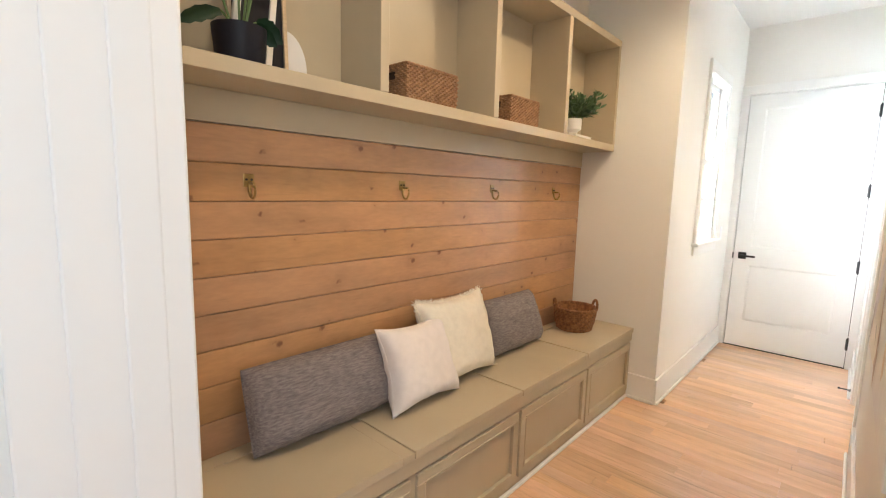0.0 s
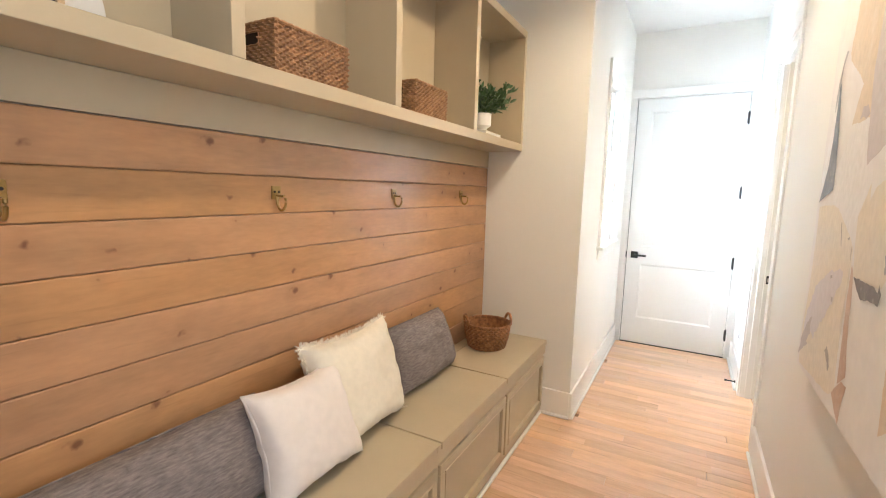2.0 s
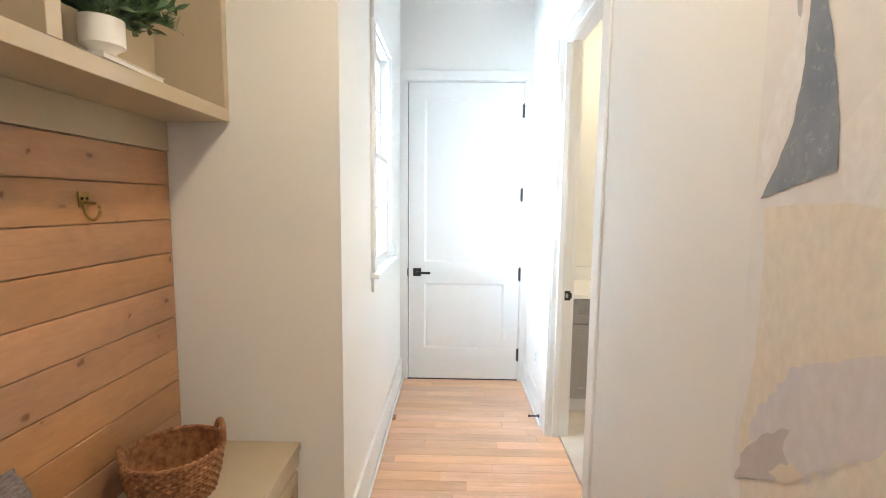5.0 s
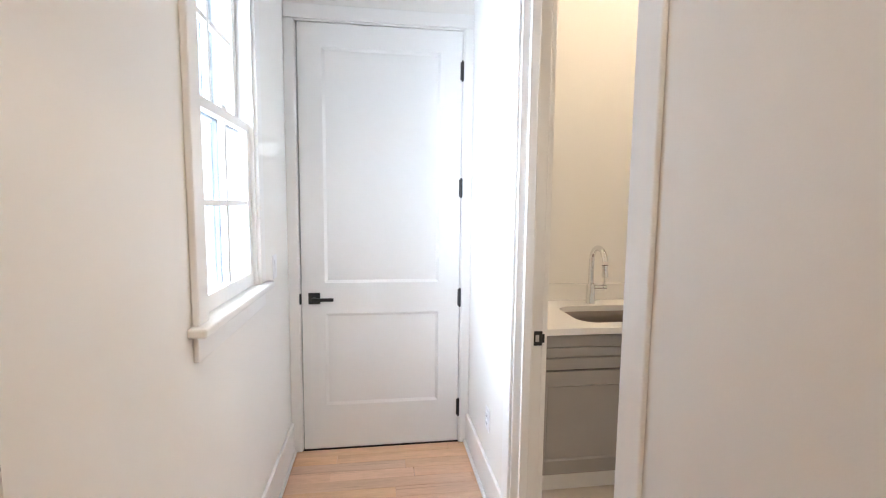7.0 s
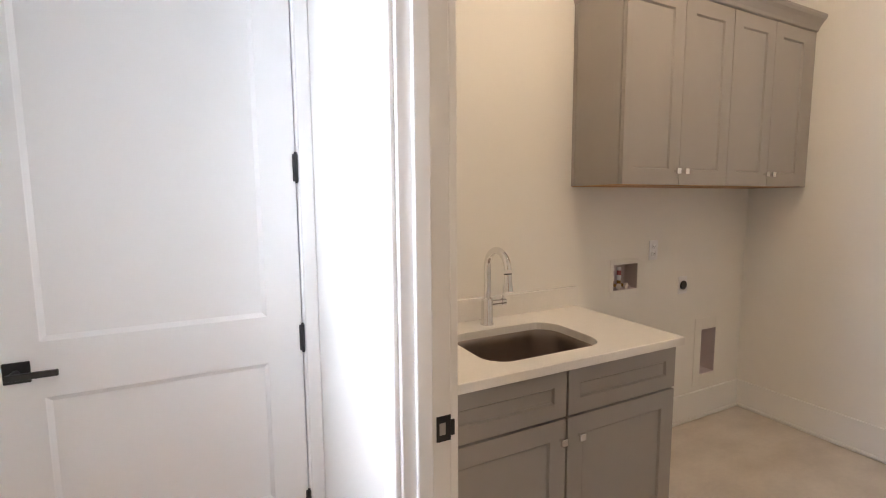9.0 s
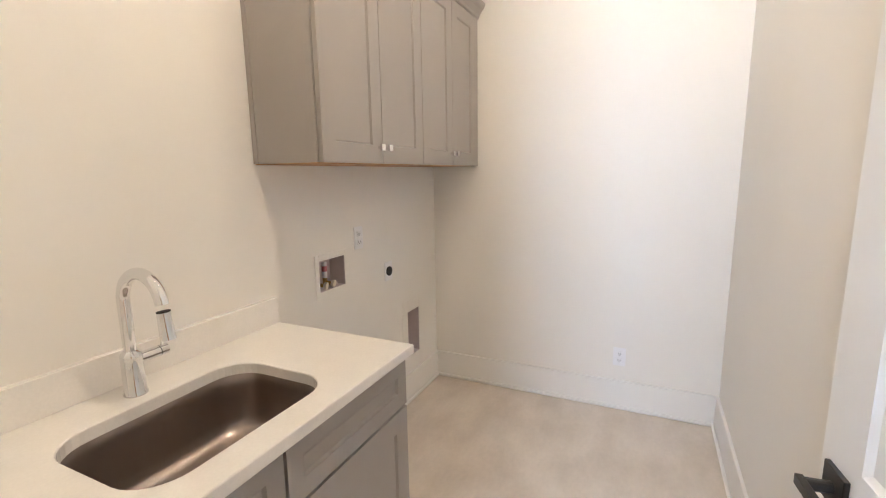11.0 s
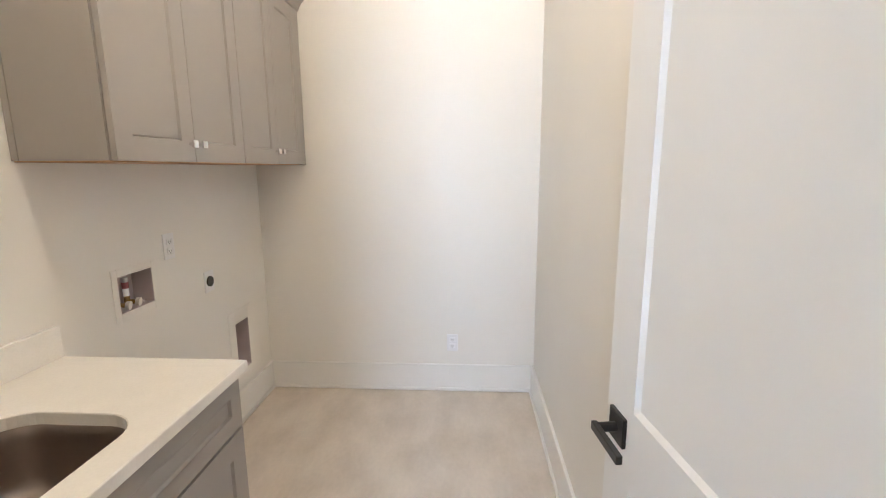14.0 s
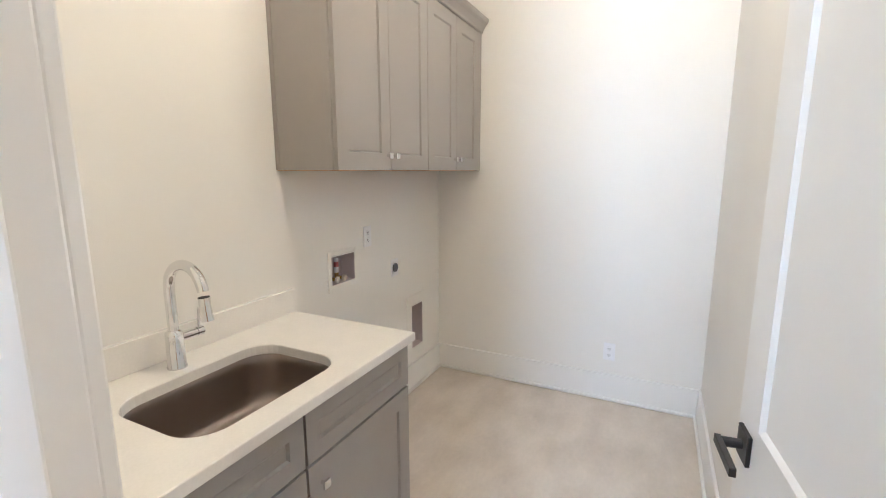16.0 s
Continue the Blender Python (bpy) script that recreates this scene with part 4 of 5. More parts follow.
mplant = thing("broadleaf_plant", "broad-leaved green plant in a dark pot on the shelf", "potted plant", at=pose(-0.575, 1.395, SZ1 + 0.001))
bm = bmesh.new()
lathe(bm, [(0, 0), (0.066, 0), (0.069, 0.004), (0.0785, 0.108), (0.0735, 0.108), (0.071, 0.094), (0, 0.094)], seg=40)
part("pot", bm, M_NAVYPOT, mplant, "straight dark glazed pot", smooth=True)
bm = bmesh.new()
lathe(bm, [(0, 0.097), (0.0715, 0.095)])
part("soil", bm, M_SOIL, mplant)
stems, blades = bmesh.new(), bmesh.new()
rnd = random.Random(4)
for az, out, ln, lf, wd in ((-1.65, 0.6, 0.11, 0.12, 0.032), (1.3, 0.7, 0.09, 0.08, 0.032), (0.9, 0.9, 0.05, 0.07, 0.028), (-0.4, 0.15, 0.38, 0.12, 0.05), (0.6, 0.25, 0.34, 0.11, 0.05), (2.2, 0.2, 0.42, 0.12, 0.05), (-1.9, 0.3, 0.37, 0.12, 0.05), (1.4, 0.12, 0.44, 0.11, 0.045)):
    d0 = Vector((math.cos(az) * out, math.sin(az) * out, 1.0)).normalized()
    top = Vector((0.02 * math.cos(az), 0.02 * math.sin(az), 0.094)) + d0 * ln * 0.55
    top.x = min(0.07, max(-0.12, top.x))
    tube(stems, [(0.015 * math.cos(az), 0.015 * math.sin(az), 0.094), (Vector((0.02 * math.cos(az), 0.02 * math.sin(az), 0.094)) + top) / 2 + Vector((0, 0, 0.012)), top], 0.0035, 7)
    d = Vector((math.cos(az) * 0.55, math.sin(az), 0.1 - out * 0.35))
    d.normalize()
    side = d.cross(Vector((0, 0, 1))).normalized()
    up = side.cross(d)
    side, up = side * 0.5 + up * 0.85, up * 0.5 - side * 0.85
    rows = []
    for i in range(9):
        k = i / 8
        wv = wd * math.sin(math.pi * min(1, k * 0.88 + 0.10)) ** 0.7 * (1 - 0.16 * (i % 2))
        c = top + d * lf * k - Vector((0, 0, 1)) * lf * 0.4 * k * k
        rows.append((blades.verts.new(c + side * wv - up * wv * 0.3), blades.verts.new(c), blades.verts.new(c - side * wv - up * wv * 0.3)))
    for a, b in zip(rows, rows[1:]):
        blades.faces.new((a[0], a[1], b[1], b[0]))
        blades.faces.new((a[1], a[2], b[2], b[1]))
part("stems", stems, M_STEM, mplant, smooth=True)
part("leaves", blades, M_BIGLEAF, mplant, "broad lobed dark green leaves", smooth=True)


def picture(label, at, w, h, m, e=0.014):
    f = thing("picture_frame", label, "picture frame", at=at, group="framed prints on the shelf")
    part("border", B((0, 0.016, -w / 2, -w / 2 + e, 0, h), (0, 0.016, w / 2 - e, w / 2, 0, h), (0, 0.016, -w / 2 + e, w / 2 - e, 0, e), (0, 0.016, -w / 2 + e, w / 2 - e, h - e, h), bevel=0.0015), m, f)
    part("print", B((0.002, 0.008, -w / 2 + e, w / 2 - e, e, h - e)), M_PICT, f, "dark abstract print")
    return f


picture("dark print in a cream frame leaning behind the plant", pose(-0.640, 1.450, SZ1 + 0.0115, -8, -4, 0), 0.135, 0.30, M_CAULK, 0.021)
picture("dark print in a pale wood frame leaning on the shelf", pose(-0.668, 1.497, SZ1 + 0.002, 0, -3, 0), 0.20, 0.32, M_FRAMEW)
arch = thing("arch_ornament", "white rounded arch ornament standing on the shelf", "ornament", at=pose(-0.728, 1.612, SZ1 + 0.001))
bm = bmesh.new()
prof = [(-0.082, 0), (-0.082, 0.05)] + [(-0.082 * math.cos(math.pi * k / 24), 0.05 + 0.135 * math.sin(math.pi * k / 24)) for k in range(1, 24)] + [(0.082, 0.05), (0.082, 0)]
f0 = bm.faces.new([bm.verts.new((0, y, z)) for y, z in prof])
g = bmesh.ops.extrude_face_region(bm, geom=[f0])
bmesh.ops.translate(bm, verts=[v for v in g["geom"] if isinstance(v, bmesh.types.BMVert)], vec=(0.028, 0, 0))
part("body", bm, M_WHITEPOT, arch, smooth=True)

# ---------------------------------------------------------------- abstract canvas on the hall wall
art = thing("painting", "large abstract canvas in cream, slate, mauve and terracotta", "painting")
AX, AY0, AY1, AZ0, AZ1 = 0.943, 1.98, 3.216, 0.897, 2.40
M_CANVAS = mat("canvas_ground", (0.83, 0.80, 0.77), 0.75, 0.0, 2.2, 0.25, 420, color2=(0.78, 0.75, 0.74), fine=0.03)
part("canvas", B((AX, RW - 0.002, AY0, AY1, AZ0, AZ1), bevel=0.003), M_CANVAS, art)


CANVAS_PAINT, BODY_PAINT = (0.81, 0.78, 0.755), (0.79, 0.72, 0.61)


def daub(name, color, pts, level, rag=0.006, soft=0.012, cover=1.0, label=""):
    """A ragged-edged field of paint lying on the canvas."""
    bm = bmesh.new()
    ring = []
    for i, a in enumerate(pts):
        b = pts[(i + 1) % len(pts)]
        ln = math.dist(a, b)
        n = max(2, int(ln / 0.012))
        ny, nz = -(b[1] - a[1]) / ln, (b[0] - a[0]) / ln
        for k in range(n):
            f = k / n
            j = rag * noise.noise(Vector((a[0] * 9 + f * ln * 40, a[1] * 9, level))) * (1 if k else 0.3)
            y = min(AY1 - 0.004, max(AY0 + 0.004, a[0] + (b[0] - a[0]) * f + ny * j))
            z = min(AZ1 - 0.004, max(AZ0 + 0.004, a[1] + (b[1] - a[1]) * f + nz * j))
            ring.append(bm.verts.new((AX - 0.00012 * level, y, z)))
    f = bm.faces.new(ring)
    layer = bm.verts.layers.float.new("cover")
    outer = set(bm.verts)
    bmesh.ops.inset_individual(bm, faces=[f], thickness=soft, use_even_offset=False)
    for v in bm.verts:
        v[layer] = 0.0 if v in outer else 1.0
    bmesh.ops.triangulate(bm, faces=[f for f in bm.faces if len(f.verts) > 4], quad_method="FIXED", ngon_method="EAR_CLIP")
    worn = tuple(c * 0.72 + g * 0.28 for c, g in zip(color, (0.78, 0.74, 0.71)))
    m = mat("paint_" + name, color, 0.7, 0.0, 6, 0.2, 300, color2=worn, stretch=(1, 1.0, 0.6), fine=0.06)
    dry_brush(m, cover, 11.0 if soft > 0.015 else 55.0, BODY_PAINT if level > 11 and name not in ("slate", "slate_streak", "charcoal", "ink_spot") else CANVAS_PAINT)
    return part("paint_field", bm, m, art, label)


def dry_brush(m, cover, scale, under):
    """Lets the canvas show through towards the ragged rim of a field of paint."""
    n, l = m.node_tree.nodes, m.node_tree.links
    at = n.new("ShaderNodeAttribute")
    at.attribute_name = "cover"
    co = n.new("ShaderNodeTexCoord")
    grain = n.new("ShaderNodeTexNoise")
    grain.inputs["Scale"].default_value, grain.inputs["Detail"].default_value, grain.inputs["Roughness"].default_value = scale, 5, 0.65
    l.new(co.outputs["Object"], grain.inputs["Vector"])
    add = n.new("ShaderNodeMath")
    add.operation = "MULTIPLY_ADD"
    add.inputs[1].default_value = 0.45
    l.new(at.outputs["Fac"], add.inputs[0])
    l.new(grain.outputs["Fac"], add.inputs[2])
    edge = n.new("ShaderNodeMapRange")
    edge.inputs["From Min"].default_value, edge.inputs["From Max"].default_value = 0.40, 0.88
    edge.inputs["To Max"].default_value = cover
    l.new(add.outputs[0], edge.inputs["Value"])
    base_in = n["Principled BSDF"].inputs["Base Color"]
    thin = n.new("ShaderNodeMix")
    thin.data_type = "RGBA"
    thin.inputs["A"].default_value = (*under, 1)
    l.new(base_in.links[0].from_socket, thin.inputs["B"])
    l.new(edge.outputs["Result"], thin.inputs["Factor"])
    l.new(thin.outputs["Result"], base_in)


daub("ground_shade", (0.815, 0.794, 0.791), [(3.01, 1.5), (2.94, 1.49), (2.86, 1.45), (2.78, 1.41), (2.75, 1.47), (2.71, 1.51), (2.67, 1.56), (2.68, 1.62), (2.74, 1.62), (2.76, 1.74), (2.82, 1.74), (2.89, 1.74), (3.03, 1.61)], 1, 0.006, 0.03, 0.8)
daub("body", (0.79, 0.715, 0.6), [(3.18, 1.49), (3.01, 1.5), (2.94, 1.49), (2.86, 1.45), (2.78, 1.41), (2.74, 1.38), (2.74, 1.34), (2.74, 1.27), (2.75, 1.21), (2.75, 1.1), (2.73, 0.97), (2.79, 0.94), (2.9, 0.93), (3.18, 0.91), (3.2, 1.04), (3.17, 1.2), (3.17, 1.38)], 2, 0.004, 0.03, 0.9)
daub("pale_edge", (0.83, 0.82, 0.83), [(3.12, 1.82), (3.11, 1.72), (3.14, 1.62), (3.19, 1.53), (3.2, 1.61), (3.16, 1.74)], 3, 0.006, 0.015, 0.9)
daub("beige", (0.77, 0.69, 0.57), [(2.67, 1.56), (2.71, 1.51), (2.74, 1.47), (2.73, 1.38), (2.71, 1.32), (2.63, 1.32)], 4, 0.004, 0.02, 0.85)
daub("beige", (0.77, 0.69, 0.57), [(2.54, 1.58), (2.63, 1.55), (2.69, 1.49), (2.71, 1.42), (2.71, 1.31), (2.57, 1.31), (2.5, 1.31), (2.42, 1.41), (2.45, 1.58)], 5, 0.004, 0.02, 0.85)
daub("ochre", (0.68, 0.56, 0.42), [(3.04, 1.98), (3.02, 1.95), (2.93, 1.9), (2.86, 1.85), (2.88, 1.82), (2.9, 1.78), (2.92, 1.74), (2.82, 1.74), (2.75, 1.74), (2.76, 1.9), (2.72, 2.1), (3.0, 2.16)], 6, 0.006, 0.02, 0.95)
daub("mauve", (0.58, 0.51, 0.5), [(2.76, 1.73), (2.73, 1.61), (2.67, 1.63), (2.59, 1.66), (2.51, 1.68), (2.38, 1.7), (2.36, 2.12), (2.76, 2.12), (2.78, 1.87)], 7, 0.005, 0.022, 0.85)
daub("brown_stain", (0.45, 0.37, 0.36), [(2.85, 1.75), (2.83, 1.78), (2.79, 1.78), (2.76, 1.75), (2.79, 1.74)], 8, 0.01, 0.016, 0.8)
daub("orange", (0.7, 0.53, 0.4), [(2.4, 1.23), (2.38, 1.23), (2.33, 1.04), (2.39, 1.0), (2.4, 1.13)], 9, 0.005, 0.012, 0.9)
daub("terracotta", (0.56, 0.37, 0.28), [(2.73, 1.34), (2.71, 1.32), (2.69, 1.24), (2.69, 1.19), (2.65, 1.04), (2.71, 1.0), (2.72, 1.11), (2.73, 1.23), (2.73, 1.32)], 10, 0.003, 0.008, 0.9)
daub("terracotta", (0.56, 0.37, 0.28), [(2.75, 0.96), (2.71, 0.93), (2.66, 0.9), (2.65, 0.97), (2.63, 1.02), (2.68, 1.02)], 11, 0.003, 0.008, 0.9)
daub("seam_shade", (0.678, 0.645, 0.593), [(2.75, 1.33), (2.74, 1.33), (2.74, 1.27), (2.74, 1.17), (2.74, 1.08), (2.76, 1.17), (2.75, 1.23)], 12, 0.008, 0.006, 0.6)
daub("lavender", (0.67, 0.635, 0.71), [(3.17, 1.07), (3.08, 1.22), (2.91, 1.3), (2.8, 1.31), (2.8, 1.28), (2.85, 1.22), (2.92, 1.15), (3.02, 1.05), (3.15, 1.0)], 13, 0.016, 0.05, 0.75)
daub("slate_streak", (0.36, 0.36, 0.39), [(3.062, 1.992), (3.097, 1.957), (3.111, 1.894), (3.129, 1.809), (3.137, 1.825), (3.133, 1.904), (3.105, 1.973), (3.079, 1.999)], 14, 0.006, 0.004, 0.9)
daub("slate", (0.2, 0.23, 0.29), [(3.1, 1.904), (3.055, 1.749), (3.028, 1.613), (3.026, 1.548), (3.091, 1.533), (3.191, 1.506), (3.156, 1.563), (3.124, 1.635), (3.112, 1.718), (3.109, 1.815), (3.114, 1.885)], 15, 0.003, 0.005, 1.0)
daub("charcoal", (0.11, 0.1, 0.12), [(2.7, 1.31), (2.64, 1.31), (2.58, 1.31), (2.54, 1.31), (2.51, 1.3), (2.51, 1.32), (2.49, 1.3), (2.5, 1.27), (2.56, 1.27), (2.62, 1.26), (2.66, 1.28)], 16, 0.006, 0.006, 1.0)
daub("plum_smudge", (0.46, 0.41, 0.44), [(3.2, 0.94), (3.18, 1.01), (3.12, 1.08), (3.07, 1.11), (3.08, 1.07), (3.05, 1.04), (3.12, 0.99)], 17, 0.01, 0.02, 0.75)
daub("yellow_touch", (0.743, 0.645, 0.508), [(3.11, 1.01), (3.06, 1.06), (3.03, 1.05), (3.07, 1.01)], 18, 0.008, 0.015, 0.5)
daub("grey_stroke", (0.33, 0.3, 0.28), [(2.87, 1.05), (2.85, 1.07), (2.82, 1.05), (2.8, 1.02), (2.81, 1.0), (2.84, 1.03)], 19, 0.008, 0.01, 0.75)
daub("ink_line", (0.25, 0.21, 0.2), [(2.878, 1.449), (2.871, 1.45), (2.86, 1.418), (2.848, 1.38), (2.852, 1.379), (2.867, 1.417)], 20, 0.002, 0.0015, 0.8)
daub("ink_spot", (0.25, 0.23, 0.27), [(2.5, 1.39), (2.48, 1.4), (2.47, 1.37), (2.48, 1.35), (2.49, 1.35), (2.49, 1.37)], 21, 0.006, 0.006, 0.8)
daub("ink_fleck", (0.33, 0.3, 0.3), [(2.797, 1.408), (2.778, 1.413), (2.773, 1.407), (2.79, 1.402)], 22, 0.004, 0.004, 0.8)
daub("ink_fleck", (0.33, 0.3, 0.34), [(2.915, 1.28), (2.895, 1.284), (2.892, 1.276), (2.909, 1.271)], 23, 0.004, 0.004, 0.8)
daub("ink_fleck", (0.33, 0.3, 0.34), [(2.88, 1.221), (2.857, 1.221), (2.858, 1.206), (2.872, 1.206)], 24, 0.006, 0.004, 0.8)
daub("edge_line", (0.4, 0.34, 0.29), [(2.75, 1.39), (2.74, 1.38), (2.74, 1.37), (2.74, 1.34), (2.75, 1.36)], 25, 0.004, 0.004, 0.7)

# ---------------------------------------------------------------- laundry room


def shaker(bm, x0, x1, z0, z1, y, stile=0.058, t=0.019):
    """A framed door or drawer front that faces -y with its face at y."""
    sub = bmesh.new()
    panel_slab(sub, x1 - x0, z1 - z0, t, [(stile, x1 - x0 - stile, stile, z1 - z0 - stile)], 0.012, 0.008)
    bmesh.ops.translate(sub, verts=sub.verts, vec=(x0, y, z0))
    me = bpy.data.meshes.new("front")
    sub.to_mesh(me)
    sub.free()
    bm.from_mesh(me)
    bpy.data.meshes.remove(me)


def knob(parent, x, y, z):
    bm = bmesh.new()
    tube(bm, [(x, y, z), (x, y - 0.016, z)], 0.006, 10)
    box(bm, x - 0.0135, x + 0.0135, y - 0.026, y - 0.015, z - 0.0135, z + 0.0135, bevel=0.002)
    return part("knob", bm, M_CHROME, parent, "square polished chrome knob")


CX0, CX1, CF, CTOP = LX0 + 0.002, 2.320, 5.415, 0.838
base = thing("sink_cabinet", "grey painted sink cabinet with shaker doors and drawer fronts", "cabinet")
part("body", B((CX0, CX0 + 0.018, CF + 0.021, BACK - 0.002, 0.10, CTOP - 0.0005), (CX1 - 0.018, CX1, CF + 0.021, BACK - 0.002, 0.10, CTOP - 0.0005), (CX0 + 0.018, CX1 - 0.018, BACK - 0.02, BACK - 0.002, 0.10, CTOP - 0.0005), (CX0 + 0.018, CX1 - 0.018, CF + 0.021, BACK - 0.02, 0.10, 0.118), (CX0 + 0.018, CX1 - 0.018, CF + 0.021, CF + 0.036, 0.118, CTOP - 0.0005)), M_GREY, base)
part("kick_board", B((CX0, CX1 - 0.003, CF + 0.045, BACK - 0.05, 0.002, 0.0995)), M_TRIM, base, "white painted kick board")
# Near-black sheet over the grey carcass paints the shade in the front gaps.
part("reveal", B((CX0 + 0.03, CX1 - 0.014, CF + 0.0195, CF + 0.0208, 0.115, CTOP - 0.006)), M_GAP, base, "dark sheet painting the shade between fronts")
for x0, x1, kx in ((1.185, 1.735, 1.711), (1.745, CX1 - 0.004, 1.797)):
    bm = bmesh.new()
    shaker(bm, x0, x1, 0.656, CTOP - 0.011, CF, 0.055)
    part("drawer_front", bm, M_GREY, base)
    bm = bmesh.new()
    shaker(bm, x0, x1, 0.112, 0.646, CF, 0.072)
    d = part("door", bm, M_GREY, base)
    knob(d, kx, CF, 0.572)
part("filler", B((CX0, 1.178, CF + 0.003, CF + 0.0205, 0.1, CTOP - 0.001)), M_GREY, base)

# worktop with a cut-out for the sink
SXA, SXB, SYA, SYB, SR = 1.460, 2.002, 5.478, 5.858, 0.10


def rounded(x0, x1, y0, y1, r, z, n=8):
    pts = []
    for cx, cy, a0 in ((x1 - r, y1 - r, 0), (x0 + r, y1 - r, 90), (x0 + r, y0 + r, 180), (x1 - r, y0 + r, 270)):
        for k in range(n + 1):
            a = radians(a0 + 90 * k / n)
            pts.append((cx + r * math.cos(a), cy + r * math.sin(a), z))
    return pts


def square_loop(x0, x1, y0, y1, z, n=8):
    """As many points as rounded(), spread along the sides of a rectangle."""
    cs = ((x1, y1), (x0, y1), (x0, y0), (x1, y0))
    pts = []
    for q in range(4):
        a, c, b = cs[q - 1], cs[q], cs[(q + 1) % 4]
        for k in range(n + 1):
            f = k / n
            if f <= 0.5:
                g = (0.5 - f)
                pts.append((c[0] + (a[0] - c[0]) * g * 0.9, c[1] + (a[1] - c[1]) * g * 0.9, z))
            else:
                g = (f - 0.5)
                pts.append((c[0] + (b[0] - c[0]) * g * 0.9, c[1] + (b[1] - c[1]) * g * 0.9, z))
    return pts


def bridge(bm, loops, close=False):
    vs = [[bm.verts.new(p) for p in lp] for lp in loops]
    n = len(vs[0])
    for a, b in zip(vs, vs[1:] + ([vs[0]] if close else [])):
        for k in range(n):
            bm.faces.new((a[k], a[(k + 1) % n], b[(k + 1) % n], b[k]))
    return vs


WX0, WX1, WF, WT, WB = LX0 + 0.001, 2.334, 5.390, 0.872, CTOP
top = thing("worktop", "white quartz worktop with a short upstand over grey cabinet", "worktop")
bm = bmesh.new()
e = 0.003
bridge(bm, [square_loop(WX0, WX1, WF, BACK - 0.001, WB), square_loop(WX0, WX1, WF, BACK - 0.001, WT - e), square_loop(WX0 + e, WX1 - e, WF + e, BACK - 0.001 - e, WT),
            rounded(SXA, SXB, SYA, SYB, SR, WT), rounded(SXA + 0.002, SXB - 0.002, SYA + 0.002, SYB - 0.002, SR, WT - 0.003), rounded(SXA + 0.002, SXB - 0.002, SYA + 0.002, SYB - 0.002, SR, WB)], close=True)
part("slab", bm, M_QUARTZ, top)
part("upstand", B((WX0, WX1, BACK - 0.021, BACK - 0.001, WT + 0.0005, 0.977), bevel=0.002), M_QUARTZ, top)

sink = thing("sink", "undermounted stainless steel sink with rounded corners", "sink")
bm = bmesh.new()
k = 0.006
lp = [rounded(SXA - 0.02, SXB + 0.02, SYA - 0.02, SYB + 0.02, SR + 0.02, WB - 0.001), rounded(SXA - k, SXB + k, SYA - k, SYB + k, SR, WB - 0.0012), rounded(SXA - 0.003, SXB + 0.003, SYA - 0.003, SYB + 0.003, SR, WB - 0.008)]
for d, q in ((0.04, 0.002), (0.09, 0.004), (0.14, 0.008), (0.165, 0.014), (0.182, 0.026), (0.192, 0.045), (0.196, 0.07)):
    lp.append(rounded(SXA + q, SXB - q, SYA + q, SYB - q, SR, WB - d))
lp.append(rounded(1.68, 1.77, 5.62, 5.71, 0.044, WB - 0.203))
vs = bridge(bm, lp)
part("basin", bm, M_STEEL, sink, smooth=True)
bm = bmesh.new()
lathe(bm, [(0.0, -0.012), (0.034, -0.010), (0.040, 0.0), (0.048, 0.002), (0.050, -0.001)], at=(1.725, 5.665, WB - 0.201))
part("drain", bm, M_CHROME, sink, "chrome basket drain", smooth=True)

faucet = thing("kitchen_tap", "polished chrome pull-down tap with high arched spout", "tap", at=pose(1.717, 5.925, WT + 0.0005))
bm = bmesh.new()
lathe(bm, [(0, 0), (0.030, 0), (0.030, 0.005), (0.0275, 0.009), (0.0265, 0.108), (0.0255, 0.118), (0.0175, 0.126), (0, 0.126)])
part("body", bm, M_CHROME, faucet, smooth=True)
bm = bmesh.new()
pts = [(0, 0, 0.122), (0, 0, 0.20), (0, 0, 0.262)]
for i in range(1, 17):
    a = math.pi * 0.97 * i / 16
    pts.append((0, -0.081 + 0.081 * math.cos(a), 0.264 + 0.081 * math.sin(a)))
tube(bm, pts, 0.0162, 18)
part("spout", bm, M_CHROME, faucet, smooth=True)
bm = bmesh.new()
tube(bm, [(0, -0.1620, 0.254), (0, -0.1645, 0.225), (0, -0.1675, 0.200), (0, -0.170, 0.182)], [0.0162, 0.0168, 0.0178, 0.0190], 18)
part("spray_head", bm, M_CHROME, faucet, smooth=True)
bm = bmesh.new()
tube(bm, [(0, -0.1618, 0.2555), (0, -0.1622, 0.2520)], 0.0166, 18)
part("joint_ring", bm, M_GAP, faucet, "dark joint ring")
bm = bmesh.new()
tube(bm, [(0.018, 0, 0.096), (0.074, 0, 0.096)], 0.0155, 18)
h = part("handle_hub", bm, M_CHROME, faucet, smooth=True)
bm = bmesh.new()
tube(bm, [(0.076, 0, 0.096), (0.098, 0, 0.096), (0.100, 0, 0.096)], [0.0155, 0.0155, 0.0135], 18)
part("hub_cap", bm, M_CHROME, h, smooth=True)
bm = bmesh.new()
tube(bm, [(0.086, 0, 0.108), (0.088, 0.0, 0.14), (0.090, 0.0, 0.176)], [0.0052, 0.0046, 0.0040], 10)
part("lever", bm, M_CHROME, h, smooth=True)

